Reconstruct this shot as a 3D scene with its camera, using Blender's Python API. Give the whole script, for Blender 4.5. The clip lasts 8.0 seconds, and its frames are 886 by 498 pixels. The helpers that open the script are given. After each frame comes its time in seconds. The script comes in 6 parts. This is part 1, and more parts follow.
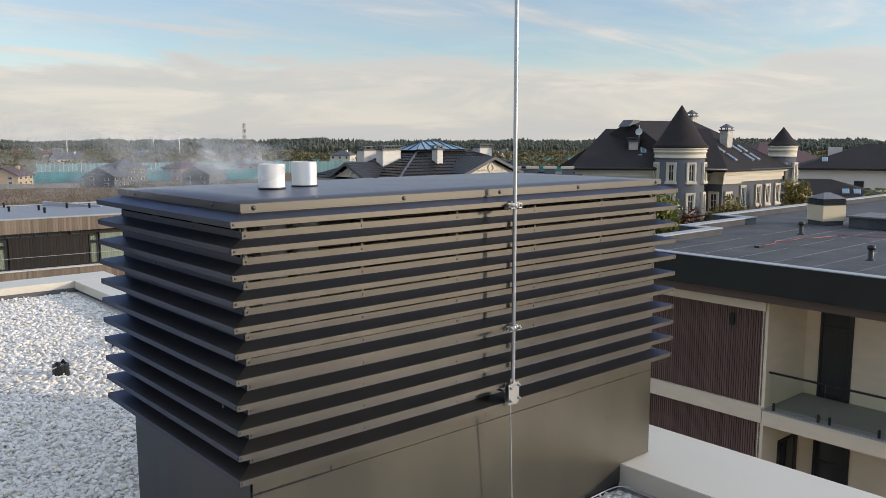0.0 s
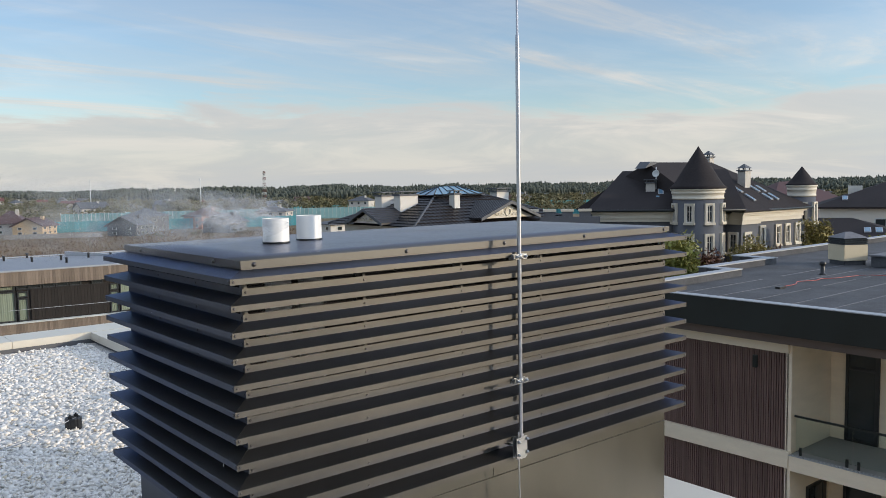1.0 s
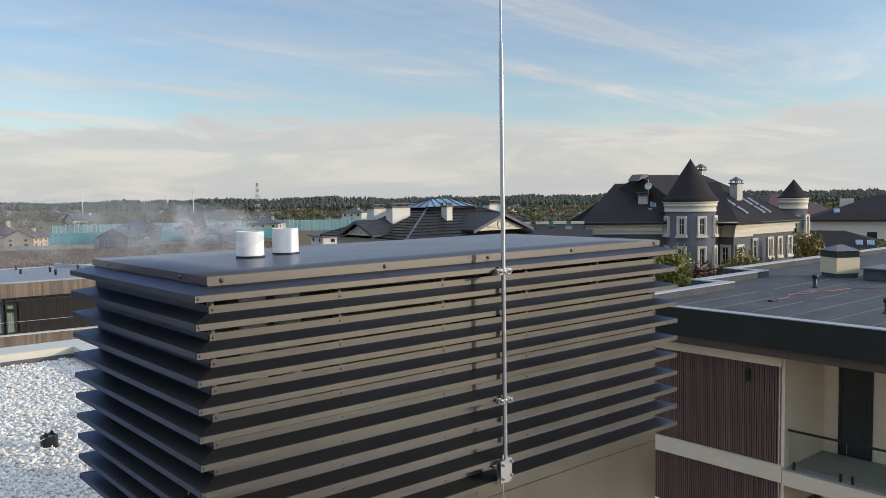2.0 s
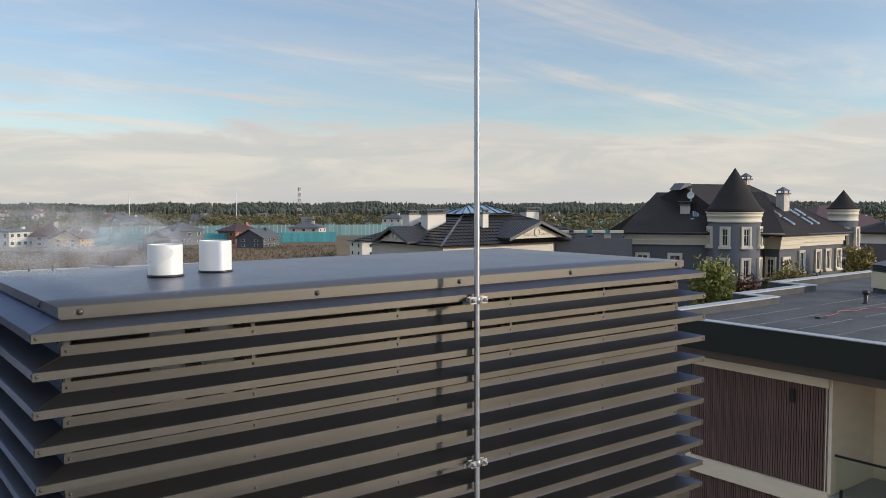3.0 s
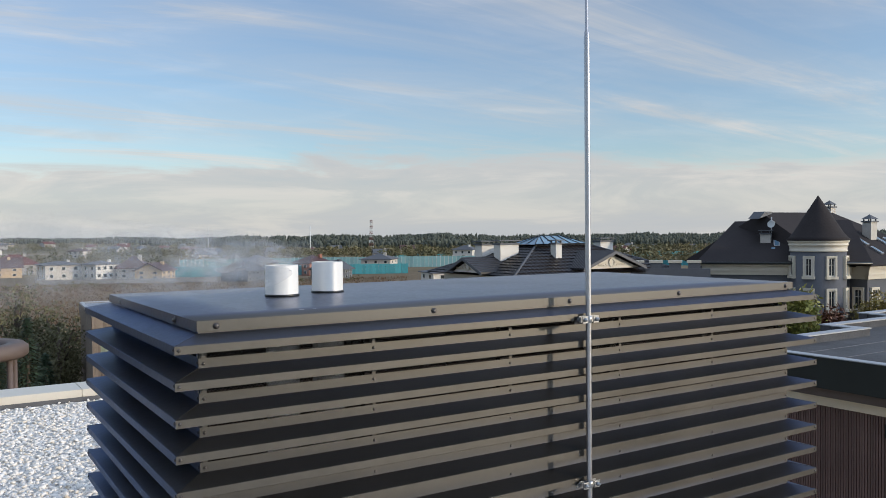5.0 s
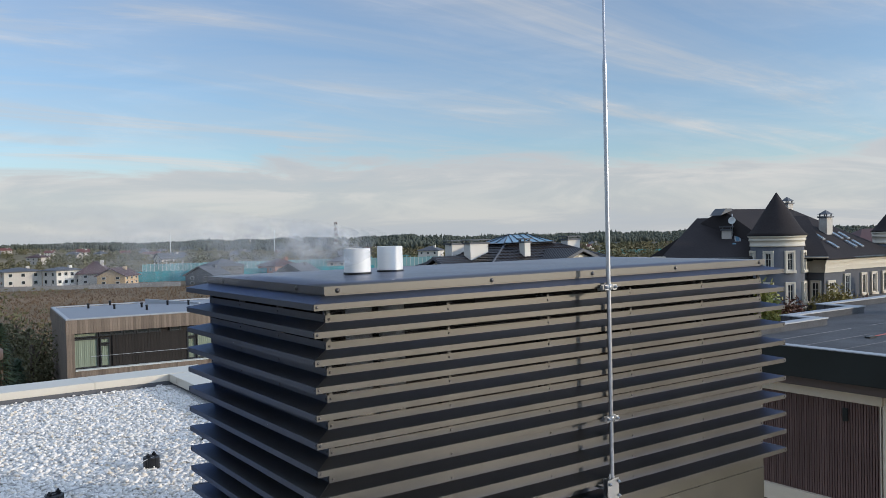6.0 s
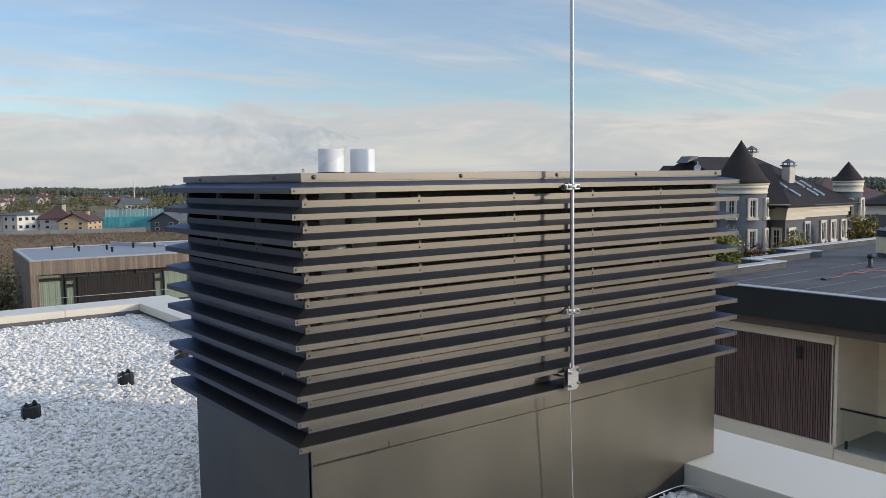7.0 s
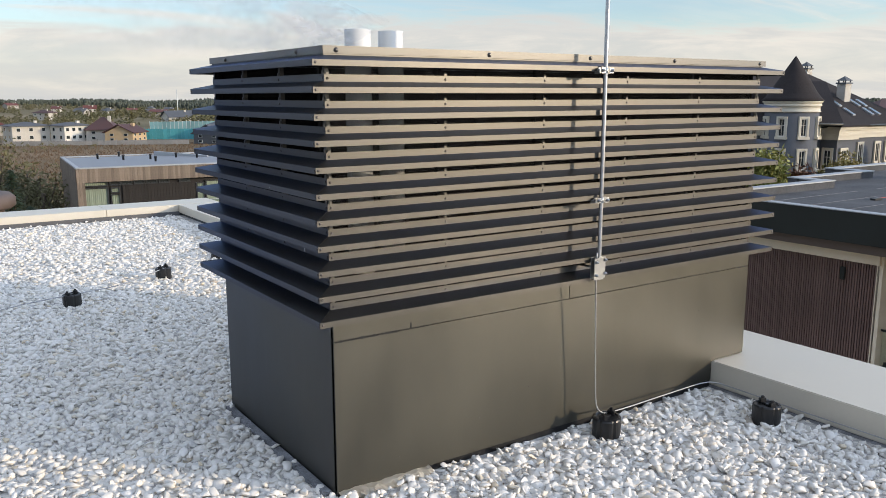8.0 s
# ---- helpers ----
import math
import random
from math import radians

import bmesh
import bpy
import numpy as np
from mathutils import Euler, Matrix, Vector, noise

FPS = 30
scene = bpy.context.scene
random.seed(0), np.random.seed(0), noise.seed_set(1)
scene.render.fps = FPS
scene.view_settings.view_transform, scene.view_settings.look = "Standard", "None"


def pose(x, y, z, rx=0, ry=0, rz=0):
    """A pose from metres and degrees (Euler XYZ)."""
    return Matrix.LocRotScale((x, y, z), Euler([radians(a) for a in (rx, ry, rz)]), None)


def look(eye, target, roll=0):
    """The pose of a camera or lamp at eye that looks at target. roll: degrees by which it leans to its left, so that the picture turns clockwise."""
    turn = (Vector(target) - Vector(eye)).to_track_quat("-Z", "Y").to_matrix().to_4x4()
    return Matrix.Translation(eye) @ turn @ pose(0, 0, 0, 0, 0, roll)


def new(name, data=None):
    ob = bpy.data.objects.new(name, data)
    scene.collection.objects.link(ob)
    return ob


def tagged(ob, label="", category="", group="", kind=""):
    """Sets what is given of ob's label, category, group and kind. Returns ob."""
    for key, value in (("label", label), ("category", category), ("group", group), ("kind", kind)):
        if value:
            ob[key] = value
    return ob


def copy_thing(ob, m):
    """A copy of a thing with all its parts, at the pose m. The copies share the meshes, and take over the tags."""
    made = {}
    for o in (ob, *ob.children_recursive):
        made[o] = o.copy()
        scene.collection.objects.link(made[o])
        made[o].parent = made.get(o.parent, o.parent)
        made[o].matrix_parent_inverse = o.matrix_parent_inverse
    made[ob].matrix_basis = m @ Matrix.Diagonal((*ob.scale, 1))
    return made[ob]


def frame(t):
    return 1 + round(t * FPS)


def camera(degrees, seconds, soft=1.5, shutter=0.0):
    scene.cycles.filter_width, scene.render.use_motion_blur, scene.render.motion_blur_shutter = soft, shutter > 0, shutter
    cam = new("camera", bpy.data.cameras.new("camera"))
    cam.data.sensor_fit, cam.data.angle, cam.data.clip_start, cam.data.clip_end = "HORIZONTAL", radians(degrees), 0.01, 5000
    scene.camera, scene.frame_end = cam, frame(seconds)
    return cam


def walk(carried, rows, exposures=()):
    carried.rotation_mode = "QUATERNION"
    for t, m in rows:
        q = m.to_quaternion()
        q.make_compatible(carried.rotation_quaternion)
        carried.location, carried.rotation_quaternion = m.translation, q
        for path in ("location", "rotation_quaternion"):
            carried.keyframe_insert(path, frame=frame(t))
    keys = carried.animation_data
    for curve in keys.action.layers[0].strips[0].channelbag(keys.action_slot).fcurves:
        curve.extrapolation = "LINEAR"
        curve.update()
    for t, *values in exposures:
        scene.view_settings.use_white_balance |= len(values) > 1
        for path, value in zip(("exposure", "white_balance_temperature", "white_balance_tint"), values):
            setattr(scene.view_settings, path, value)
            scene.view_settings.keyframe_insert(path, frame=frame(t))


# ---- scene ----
cam = camera(56.9, 8.0, soft=0.6)
PATH = [
    (0, (-1.259, -2.47, 1.841), (0.039, -0.973, 1.568), -0.1),
    (0.5, (-1.182, -2.48, 1.872), (0.092, -0.952, 1.661), -0.6),
    (1, (-1.198, -2.494, 1.872), (0.073, -0.958, 1.706), -1.0),
    (1.5, (-1.211, -2.499, 1.866), (0.08, -0.979, 1.725), -1.2),
    (1.7, (-1.211, -2.502, 1.867), (0.092, -0.991, 1.731), -1.1),
    (2.8, (-0.445, -2.067, 1.875), (0.756, -0.473, 1.743), -0.11),
    (3, (-0.440, -2.069, 1.870), (0.769, -0.481, 1.750), -0.17),
    (3.5, (-0.434, -2.073, 1.867), (0.785, -0.490, 1.777), -0.09),
    (4, (-0.451, -2.070, 1.855), (0.735, -0.461, 1.796), -0.20),
    (4.5, (-0.508, -2.032, 1.849), (0.598, -0.367, 1.802), -0.41),
    (4.7, (-0.537, -2.019, 1.844), (0.533, -0.330, 1.801), -0.54),
    (5.8, (-0.946, -2.175, 1.8), (0.149, -0.502, 1.76), -1.4),
    (6, (-1.187, -2.378, 1.787), (-0.045, -0.737, 1.746), -1.3),
    (6.5, (-1.292, -2.473, 1.707), (-0.122, -0.852, 1.628), -0.9),
    (7, (-1.284, -2.49, 1.59), (-0.085, -0.899, 1.422), -0.8),
    (7.5, (-1.241, -2.495, 1.481), (-0.034, -0.925, 1.198), -0.5),
    (8, (-1.222, -2.502, 1.454), (-0.119, -0.874, 1.087), -0.1),
]
EXPOSURE = [(0, 0.02, 6800, 12), (0.5, 0.01, 6620, 11), (1.5, -0.04, 6480, 10), (3.5, -0.02, 6800, 12), (4.5, -0.08, 6550, 11), (6, -0.16, 6080, 10), (6.5, -0.19, 6200, 10), (7, -0.09, 6320, 11), (8, 0.18, 6650, 11)]
walk(cam, [(t, look(eye, target, roll)) for t, eye, target, roll in PATH], EXPOSURE)

# ---- light ----
SUN_AZ, SUN_EL = radians(141.0), radians(11.0)      # azimuth clockwise from +Y
sun = new("sun", bpy.data.lights.new("sun", "SUN"))
sun.data.energy, sun.data.angle, sun.data.color = 2.75, radians(0.7), (1.0, 0.83, 0.61)
sun_from = Vector((math.sin(SUN_AZ) * math.cos(SUN_EL), math.cos(SUN_AZ) * math.cos(SUN_EL), math.sin(SUN_EL)))
sun.matrix_world = look(sun_from * 30, (0, 0, 0))


def nd(nt, kind, **kw):
    n = nt.nodes.new(kind)
    for k, v in kw.items():
        n.inputs[k.replace("_", " ")].default_value = v
    return n


def maths(nt, op, a, b=None):
    n = nt.nodes.new("ShaderNodeMath")
    n.operation = op
    for i, v in enumerate((a, b)):
        if v is None:
            continue
        if isinstance(v, (int, float)):
            n.inputs[i].default_value = v
        else:
            nt.links.new(v, n.inputs[i])
    return n.outputs[0]


def ramp(nt, fac, stops):
    n = nt.nodes.new("ShaderNodeValToRGB")
    el = n.color_ramp.elements
    while len(el) < len(stops):
        el.new(0.5)
    for e, (p, c) in zip(el, stops):
        e.position = p
        e.color = (c, c, c, 1) if isinstance(c, (int, float)) else (*c, 1)
    nt.links.new(fac, n.inputs[0])
    return n.outputs[0]


def mixc(nt, fac, a, b, mode="MIX"):
    n = nt.nodes.new("ShaderNodeMix")
    n.data_type, n.blend_type = "RGBA", mode
    for sock, v in ((n.inputs[0], fac), (n.inputs[6], a), (n.inputs[7], b)):
        if isinstance(v, (int, float)):
            sock.default_value = v
        elif isinstance(v, tuple):
            sock.default_value = (*v, 1)
        else:
            nt.links.new(v, sock)
    return n.outputs[2]


def make_sky():
    w = bpy.data.worlds.new("sky")
    w.use_nodes = True
    scene.world = w
    nt = w.node_tree
    bg = nt.nodes["Background"]
    sky = nt.nodes.new("ShaderNodeTexSky")
    sky.sky_type, sky.sun_disc = "NISHITA", False
    sky.sun_elevation, sky.sun_rotation = SUN_EL, SUN_AZ
    sky.altitude, sky.air_density, sky.dust_density, sky.ozone_density = 150, 1.0, 0.3, 3.0
    co = nt.nodes.new("ShaderNodeTexCoord")
    sep = nt.nodes.new("ShaderNodeSeparateXYZ")
    nt.links.new(co.outputs["Generated"], sep.inputs[0])
    h = sep.outputs[2]
    lift = maths(nt, "ADD", maths(nt, "MAXIMUM", h, 0.0), 0.10)
    com = nt.nodes.new("ShaderNodeCombineXYZ")
    nt.links.new(maths(nt, "DIVIDE", sep.outputs[0], lift), com.inputs[0])
    nt.links.new(maths(nt, "DIVIDE", sep.outputs[1], lift), com.inputs[1])
    # thin streaks of cirrus
    mp = nt.nodes.new("ShaderNodeMapping")
    mp.inputs["Rotation"].default_value = (0, 0, radians(-42))
    mp.inputs["Scale"].default_value = (0.42, 1.7, 1)
    nt.links.new(com.outputs[0], mp.inputs[0])
    n1 = nd(nt, "ShaderNodeTexNoise", Scale=1.1, Detail=8.0, Roughness=0.62, Distortion=0.7)
    nt.links.new(mp.outputs[0], n1.inputs["Vector"])
    streak = ramp(nt, n1.outputs[0], [(0.36, 0.22), (0.52, 0.36), (0.70, 0.85)])
    # soft heaped bank low over the horizon
    mp2 = nt.nodes.new("ShaderNodeMapping")
    mp2.inputs["Scale"].default_value = (4.2, 4.2, 26.0)
    nt.links.new(co.outputs["Generated"], mp2.inputs[0])
    n2 = nd(nt, "ShaderNodeTexNoise", Scale=1.0, Detail=8.0, Roughness=0.6, Distortion=0.6)
    nt.links.new(mp2.outputs[0], n2.inputs["Vector"])
    edge = maths(nt, "ADD", h, maths(nt, "MULTIPLY", maths(nt, "SUBTRACT", n2.outputs[0], 0.5), 0.12))
    bank = ramp(nt, edge, [(0.0, 1.0), (0.045, 0.90), (0.074, 0.97), (0.100, 0.0)])
    # overhead, out of view, the sky is brightened pale blue as fill light
    zenith_fill = ramp(nt, h, [(0.32, 0.0), (0.62, 0.90)])
    cover = maths(nt, "MAXIMUM", streak, bank)
    tint = mixc(nt, 1.0, sky.outputs[0], (1.21, 1.24, 1.29), "MULTIPLY")
    shade = ramp(nt, n2.outputs[0], [(0.36, (3.80, 3.82, 3.84)), (0.5, (4.00, 3.94, 3.87)), (0.62, (4.70, 4.47, 4.22))])
    rim = ramp(nt, edge, [(0.0, (0.94, 0.97, 0.99)), (0.055, (0.98, 0.99, 0.99)), (0.090, (1.10, 1.08, 1.05))])
    col = mixc(nt, maths(nt, "MULTIPLY", cover, 0.95), tint, mixc(nt, 1.0, shade, rim, "MULTIPLY"))
    col = mixc(nt, zenith_fill, col, (3.55, 4.30, 5.60))
    # thin cloud scatters light forward, brighter towards the sun
    dot = nt.nodes.new("ShaderNodeVectorMath")
    dot.operation = "DOT_PRODUCT"
    dot.inputs[1].default_value = sun_from
    nt.links.new(co.outputs["Generated"], dot.inputs[0])
    glow = maths(nt, "POWER", maths(nt, "MAXIMUM", dot.outputs["Value"], 0.0), 2.5)
    sc = nt.nodes.new("ShaderNodeVectorMath")
    sc.operation = "SCALE"
    nt.links.new(col, sc.inputs[0])
    nt.links.new(maths(nt, "ADD", maths(nt, "MULTIPLY", glow, 1.6), 1.0), sc.inputs["Scale"])
    nt.links.new(sc.outputs[0], bg.inputs[0])
    bg.inputs[1].default_value = 0.156


make_sky()


# ---- materials ----
def mat(name, base, rough=0.6, metal=0.0, vary=0.25, big=0.6, fine=30.0, bump=0.15, spec=0.5, alt=None, island=0.0, rnd=0.0, stretch=(1, 1, 1), depth=0.004, coat=0.0):
    """A painted, stony or woody surface: colour that varies at two scales, uneven gloss and fine relief."""
    m = bpy.data.materials.new(name)
    m.use_nodes = True
    nt = m.node_tree
    p = nt.nodes["Principled BSDF"]
    co = nt.nodes.new("ShaderNodeTexCoord")
    mp = nt.nodes.new("ShaderNodeMapping")
    mp.inputs["Scale"].default_value = stretch
    nt.links.new(co.outputs["Object"], mp.inputs[0])
    a = nd(nt, "ShaderNodeTexNoise", Scale=big, Detail=4.0, Roughness=0.6)
    b = nd(nt, "ShaderNodeTexNoise", Scale=fine, Detail=3.0, Roughness=0.65)
    for n in (a, b):
        nt.links.new(mp.outputs[0], n.inputs["Vector"])
    alt = alt or tuple(c * (1 - vary) for c in base)
    f = ramp(nt, maths(nt, "ADD", maths(nt, "MULTIPLY", a.outputs[0], 0.6), maths(nt, "MULTIPLY", b.outputs[0], 0.4)), [(0.33, 0.0), (0.67, 1.0)])
    col = mixc(nt, f, alt, tuple(base))
    for amount, node, sock in ((island, "ShaderNodeNewGeometry", "Random Per Island"), (rnd, "ShaderNodeObjectInfo", "Random")):
        if amount:
            r = nt.nodes.new(node).outputs[sock]
            g = maths(nt, "ADD", maths(nt, "MULTIPLY", r, amount), 1 - amount * 0.6)
            n = nt.nodes.new("ShaderNodeVectorMath")
            n.operation = "SCALE"
            nt.links.new(col, n.inputs[0])
            nt.links.new(g, n.inputs["Scale"])
            col = n.outputs[0]
    nt.links.new(col, p.inputs["Base Color"])
    nt.links.new(maths(nt, "ADD", maths(nt, "MULTIPLY", maths(nt, "SUBTRACT", f, 0.5), 0.14), rough), p.inputs["Roughness"])
    p.inputs["Metallic"].default_value = metal
    p.inputs["Specular IOR Level"].default_value = spec
    p.inputs["Coat Weight"].default_value = coat
    if bump:
        bp = nd(nt, "ShaderNodeBump", Strength=bump, Distance=depth)
        nt.links.new(b.outputs[0], bp.inputs["Height"])
        nt.links.new(bp.outputs[0], p.inputs["Normal"])
    return m


def glass_mat(name, tint=(0.02, 0.025, 0.03), rough=0.04):
    m = bpy.data.materials.new(name)
    m.use_nodes = True
    p = m.node_tree.nodes["Principled BSDF"]
    p.inputs["Base Color"].default_value = (*tint, 1)
    p.inputs["Roughness"].default_value = rough
    p.inputs["Specular IOR Level"].default_value = 0.6
    return m


def clear_glass(name):
    m = bpy.data.materials.new(name)
    m.use_nodes = True
    p = m.node_tree.nodes["Principled BSDF"]
    p.inputs["Base Color"].default_value = (0.86, 0.93, 0.90, 1)
    p.inputs["Roughness"].default_value = 0.02
    p.inputs["Transmission Weight"].default_value = 1.0
    p.inputs["IOR"].default_value = 1.05
    return m


def ribbed(m, axis, scale, strength, distance, kind="SIN"):
    """Adds the relief of pressed ribs or joints along one object axis."""
    nt = m.node_tree
    p = nt.nodes["Principled BSDF"]
    co = nt.nodes.new("ShaderNodeTexCoord")
    w = nt.nodes.new("ShaderNodeTexWave")
    w.wave_type, w.bands_direction, w.wave_profile = "BANDS", axis, kind
    w.inputs["Scale"].default_value = scale
    nt.links.new(co.outputs["Object"], w.inputs["Vector"])
    bp = nd(nt, "ShaderNodeBump", Strength=strength, Distance=distance)
    nt.links.new(w.outputs[1], bp.inputs["Height"])
    nt.links.new(bp.outputs[0], p.inputs["Normal"])
    return m


def coated(m, flop, weight, rough):
    """Bronze flakes that shine face on and go dull at a flat angle, where the sky's blue is put into the tint, under a
    clear satin lacquer.
    """
    p = m.node_tree.nodes["Principled BSDF"]
    p.inputs["Specular Tint"].default_value = (*flop, 1)
    p.inputs["Coat Weight"].default_value, p.inputs["Coat Roughness"].default_value = weight, rough
    return m


PAINT = coated(mat("dark_bronze_paint", (0.115, 0.108, 0.095), 0.41, 0.88, 0.14, 1.6, 60, 0.04, 0.35, depth=0.002), (0.22, 0.36, 0.75), 0.20, 0.22)
LIDPAINT = coated(mat("dark_bronze_lid_paint", (0.108, 0.102, 0.089), 0.42, 0.74, 0.14, 1.6, 60, 0.04, 0.35, depth=0.002), (0.30, 0.42, 0.80), 0.55, 0.24)
SHEET = coated(mat("dark_bronze_sheet", (0.108, 0.103, 0.086), 0.46, 0.86, 0.22, 2.2, 2.6, 0.30, 0.35, depth=0.008, stretch=(1.2, 1.2, 0.5)), (0.50, 0.58, 0.78), 0.22, 0.30)
# pale grey reflector for the blade undersides, which stay out of view
BOUNCE = mat("grey_bounce_face", (0.42, 0.43, 0.45), 0.6, 0.0, 0.12, 2, 60, 0.03, 0.35)
WIRE = mat("dull_wire", (0.45, 0.45, 0.45), 0.5, 0.7, 0.2, 8, 90, 0.05)
STEEL = mat("galvanised_steel", (0.36, 0.37, 0.38), 0.34, 0.9, 0.2, 8, 90, 0.05)
ALU = mat("aluminium", (0.47, 0.47, 0.48), 0.36, 0.9, 0.15, 10, 80, 0.04)
MESHM = mat("screen_metal", (0.085, 0.076, 0.076), 0.5, 0.4, 0.2, 8, 90, 0.0)
BOLT = mat("dark_bolt", (0.10, 0.09, 0.085), 0.35, 0.6, 0.2, 40, 200, 0.0)
PVC = mat("white_plastic", (0.67, 0.655, 0.625), 0.38, 0.0, 0.05, 6, 60, 0.02)
BLACKP = mat("black_plastic", (0.012, 0.012, 0.013), 0.38, 0.0, 0.3, 20, 120, 0.06)
PEBBLE = mat("white_marble_pebble", (0.82, 0.785, 0.74), 0.90, 0.0, 0.12, 22, 120, 0.2, 0.2, alt=(0.75, 0.71, 0.65), island=0.14, depth=0.003)
BED = mat("gravel_bed", (0.77, 0.74, 0.70), 0.85, 0.0, 0.5, 30, 120, 0.6, 0.2)


def cobbled(m, scale, strength, distance):
    """Adds the relief of small packed stones, with the colour darkened in their gaps."""
    nt = m.node_tree
    p = nt.nodes["Principled BSDF"]
    co = nt.nodes.new("ShaderNodeTexCoord")
    v = nt.nodes.new("ShaderNodeTexVoronoi")
    v.inputs["Scale"].default_value = scale
    nt.links.new(co.outputs["Object"], v.inputs["Vector"])
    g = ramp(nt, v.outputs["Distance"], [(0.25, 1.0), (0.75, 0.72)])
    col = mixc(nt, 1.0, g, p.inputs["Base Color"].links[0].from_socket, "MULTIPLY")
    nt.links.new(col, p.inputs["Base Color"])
    bp = nd(nt, "ShaderNodeBump", Strength=strength, Distance=distance)
    nt.links.new(g, bp.inputs["Height"])
    nt.links.new(bp.outputs[0], p.inputs["Normal"])
    return m


def flecked(m, stops):
    """Tints single stones, by chance."""
    nt = m.node_tree
    p = nt.nodes["Principled BSDF"]
    r = nt.nodes.new("ShaderNodeNewGeometry").outputs["Random Per Island"]
    wn = nt.nodes.new("ShaderNodeTexWhiteNoise")
    wn.noise_dimensions = "1D"
    nt.links.new(r, wn.inputs["W"])
    col = mixc(nt, 1.0, ramp(nt, wn.outputs["Value"], stops), p.inputs["Base Color"].links[0].from_socket, "MULTIPLY")
    nt.links.new(col, p.inputs["Base Color"])
    return m


PEBBLE = flecked(PEBBLE, [(0.0, (0.50, 0.46, 0.42)), (0.005, (0.94, 0.84, 0.68)), (0.03, (0.97, 0.92, 0.84)), (0.10, (1.0, 0.99, 0.97)), (0.9, (1.0, 1.0, 1.0)), (1.0, (0.90, 0.92, 0.95))])
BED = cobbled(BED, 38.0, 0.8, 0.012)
MEMBRANE = mat("roof_membrane", (0.13, 0.13, 0.135), 0.8, 0.0, 0.35, 5, 150, 0.4, 0.3)
COPING = mat("cream_coping", (0.62, 0.565, 0.47), 0.36, 0.0, 0.07, 2, 60, 0.04, 0.5)
RENDERW = mat("light_render", (0.55, 0.52, 0.47), 0.8, 0.0, 0.15, 2, 60, 0.2, 0.3)
BITUMEN = mat("grey_bitumen", (0.098, 0.100, 0.107), 0.85, 0.0, 0.66, 0.9, 16, 0.7, 0.4, depth=0.008)
SEAM = mat("pale_seam", (0.21, 0.21, 0.22), 0.75, 0.0, 0.5, 3, 30, 0.1, 0.3)
FLASH = mat("grey_flashing", (0.38, 0.395, 0.415), 0.5, 0.2, 0.12, 2, 40, 0.03)
FASCIA = mat("black_fascia", (0.016, 0.020, 0.019), 0.36, 0.0, 0.3, 1.2, 30, 0.03, 0.4)
BROWN = mat("brown_strip", (0.13, 0.095, 0.08), 0.6, 0.0, 0.25, 2, 40, 0.1)
STONE = mat("beige_stone", (0.78, 0.67, 0.51), 0.65, 0.0, 0.14, 1.2, 25, 0.15, 0.35, stretch=(1, 1, 4))
SLAT = mat("dark_wood_slat", (0.200, 0.124, 0.106), 0.6, 0.0, 0.45, 3, 40, 0.2, 0.35, rnd=0.35, stretch=(6, 6, 0.6))
# near-black for recesses; on posts and screens it stands in for shade
DARKGAP = mat("recess_black", (0.012, 0.011, 0.011), 0.9, 0.0, 0.3, 3, 30, 0.0, 0.2)
FRAMED = mat("dark_window_frame", (0.02, 0.021, 0.022), 0.4, 0.0, 0.2, 5, 40, 0.02)
GLASS = glass_mat("window_glass", (0.030, 0.036, 0.038))
RAILGLASS = clear_glass("balustrade_glass")
SKYGLASS = glass_mat("blue_roof_glass", (0.14, 0.25, 0.34), 0.08)
DECK = mat("balcony_deck", (0.30, 0.30, 0.28), 0.7, 0.0, 0.15, 2, 40, 0.1)
STUCCO = mat("grey_stucco", (0.125, 0.130, 0.145), 0.85, 0.0, 0.22, 0.9, 14, 0.35, 0.25, depth=0.02)
CREAM = mat("cream_moulding", (0.62, 0.565, 0.46), 0.6, 0.0, 0.1, 1.5, 30, 0.1, 0.35)
SHINGLE = mat("dark_shingle_roof", (0.044, 0.038, 0.038), 0.82, 0.0, 0.4, 0.5, 9, 0.6, 0.12, depth=0.02)
TILE = ribbed(mat("brown_tile_roof", (0.014, 0.0115, 0.013), 0.50, 0.0, 0.25, 0.8, 12, 0.2, 0.5), "X", 1.6, 0.9, 0.06)
TILEPLAIN = mat("brown_pressed_tile", (0.014, 0.0115, 0.013), 0.40, 0.0, 0.25, 0.8, 12, 0.1, 0.25)
TILEY = ribbed(mat("brown_tile_roof_side", (0.014, 0.0115, 0.013), 0.50, 0.0, 0.25, 0.8, 12, 0.2, 0.5), "Y", 1.6, 0.9, 0.06)
WHITEW = mat("white_plaster", (0.66, 0.625, 0.565), 0.75, 0.0, 0.08, 0.8, 20, 0.1, 0.3)
# pale village walls dimmed towards grey to carry the haze of distance
VILLW = mat("hazed_pale_wall", (0.40, 0.37, 0.33), 0.85, 0.0, 0.2, 0.4, 8, 0.1, 0.2)
OCHREW = mat("cream_yellow_render", (0.62, 0.53, 0.37), 0.75, 0.0, 0.10, 1.5, 20, 0.1, 0.3)
BRICKL = mat("pale_brick", (0.55, 0.51, 0.45), 0.75, 0.0, 0.2, 3, 14, 0.3, 0.3)
LARCH = mat("weathered_larch", (0.275, 0.215, 0.165), 0.75, 0.0, 0.55, 3, 25, 0.3, 0.3, rnd=0.5, stretch=(5, 5, 0.5))
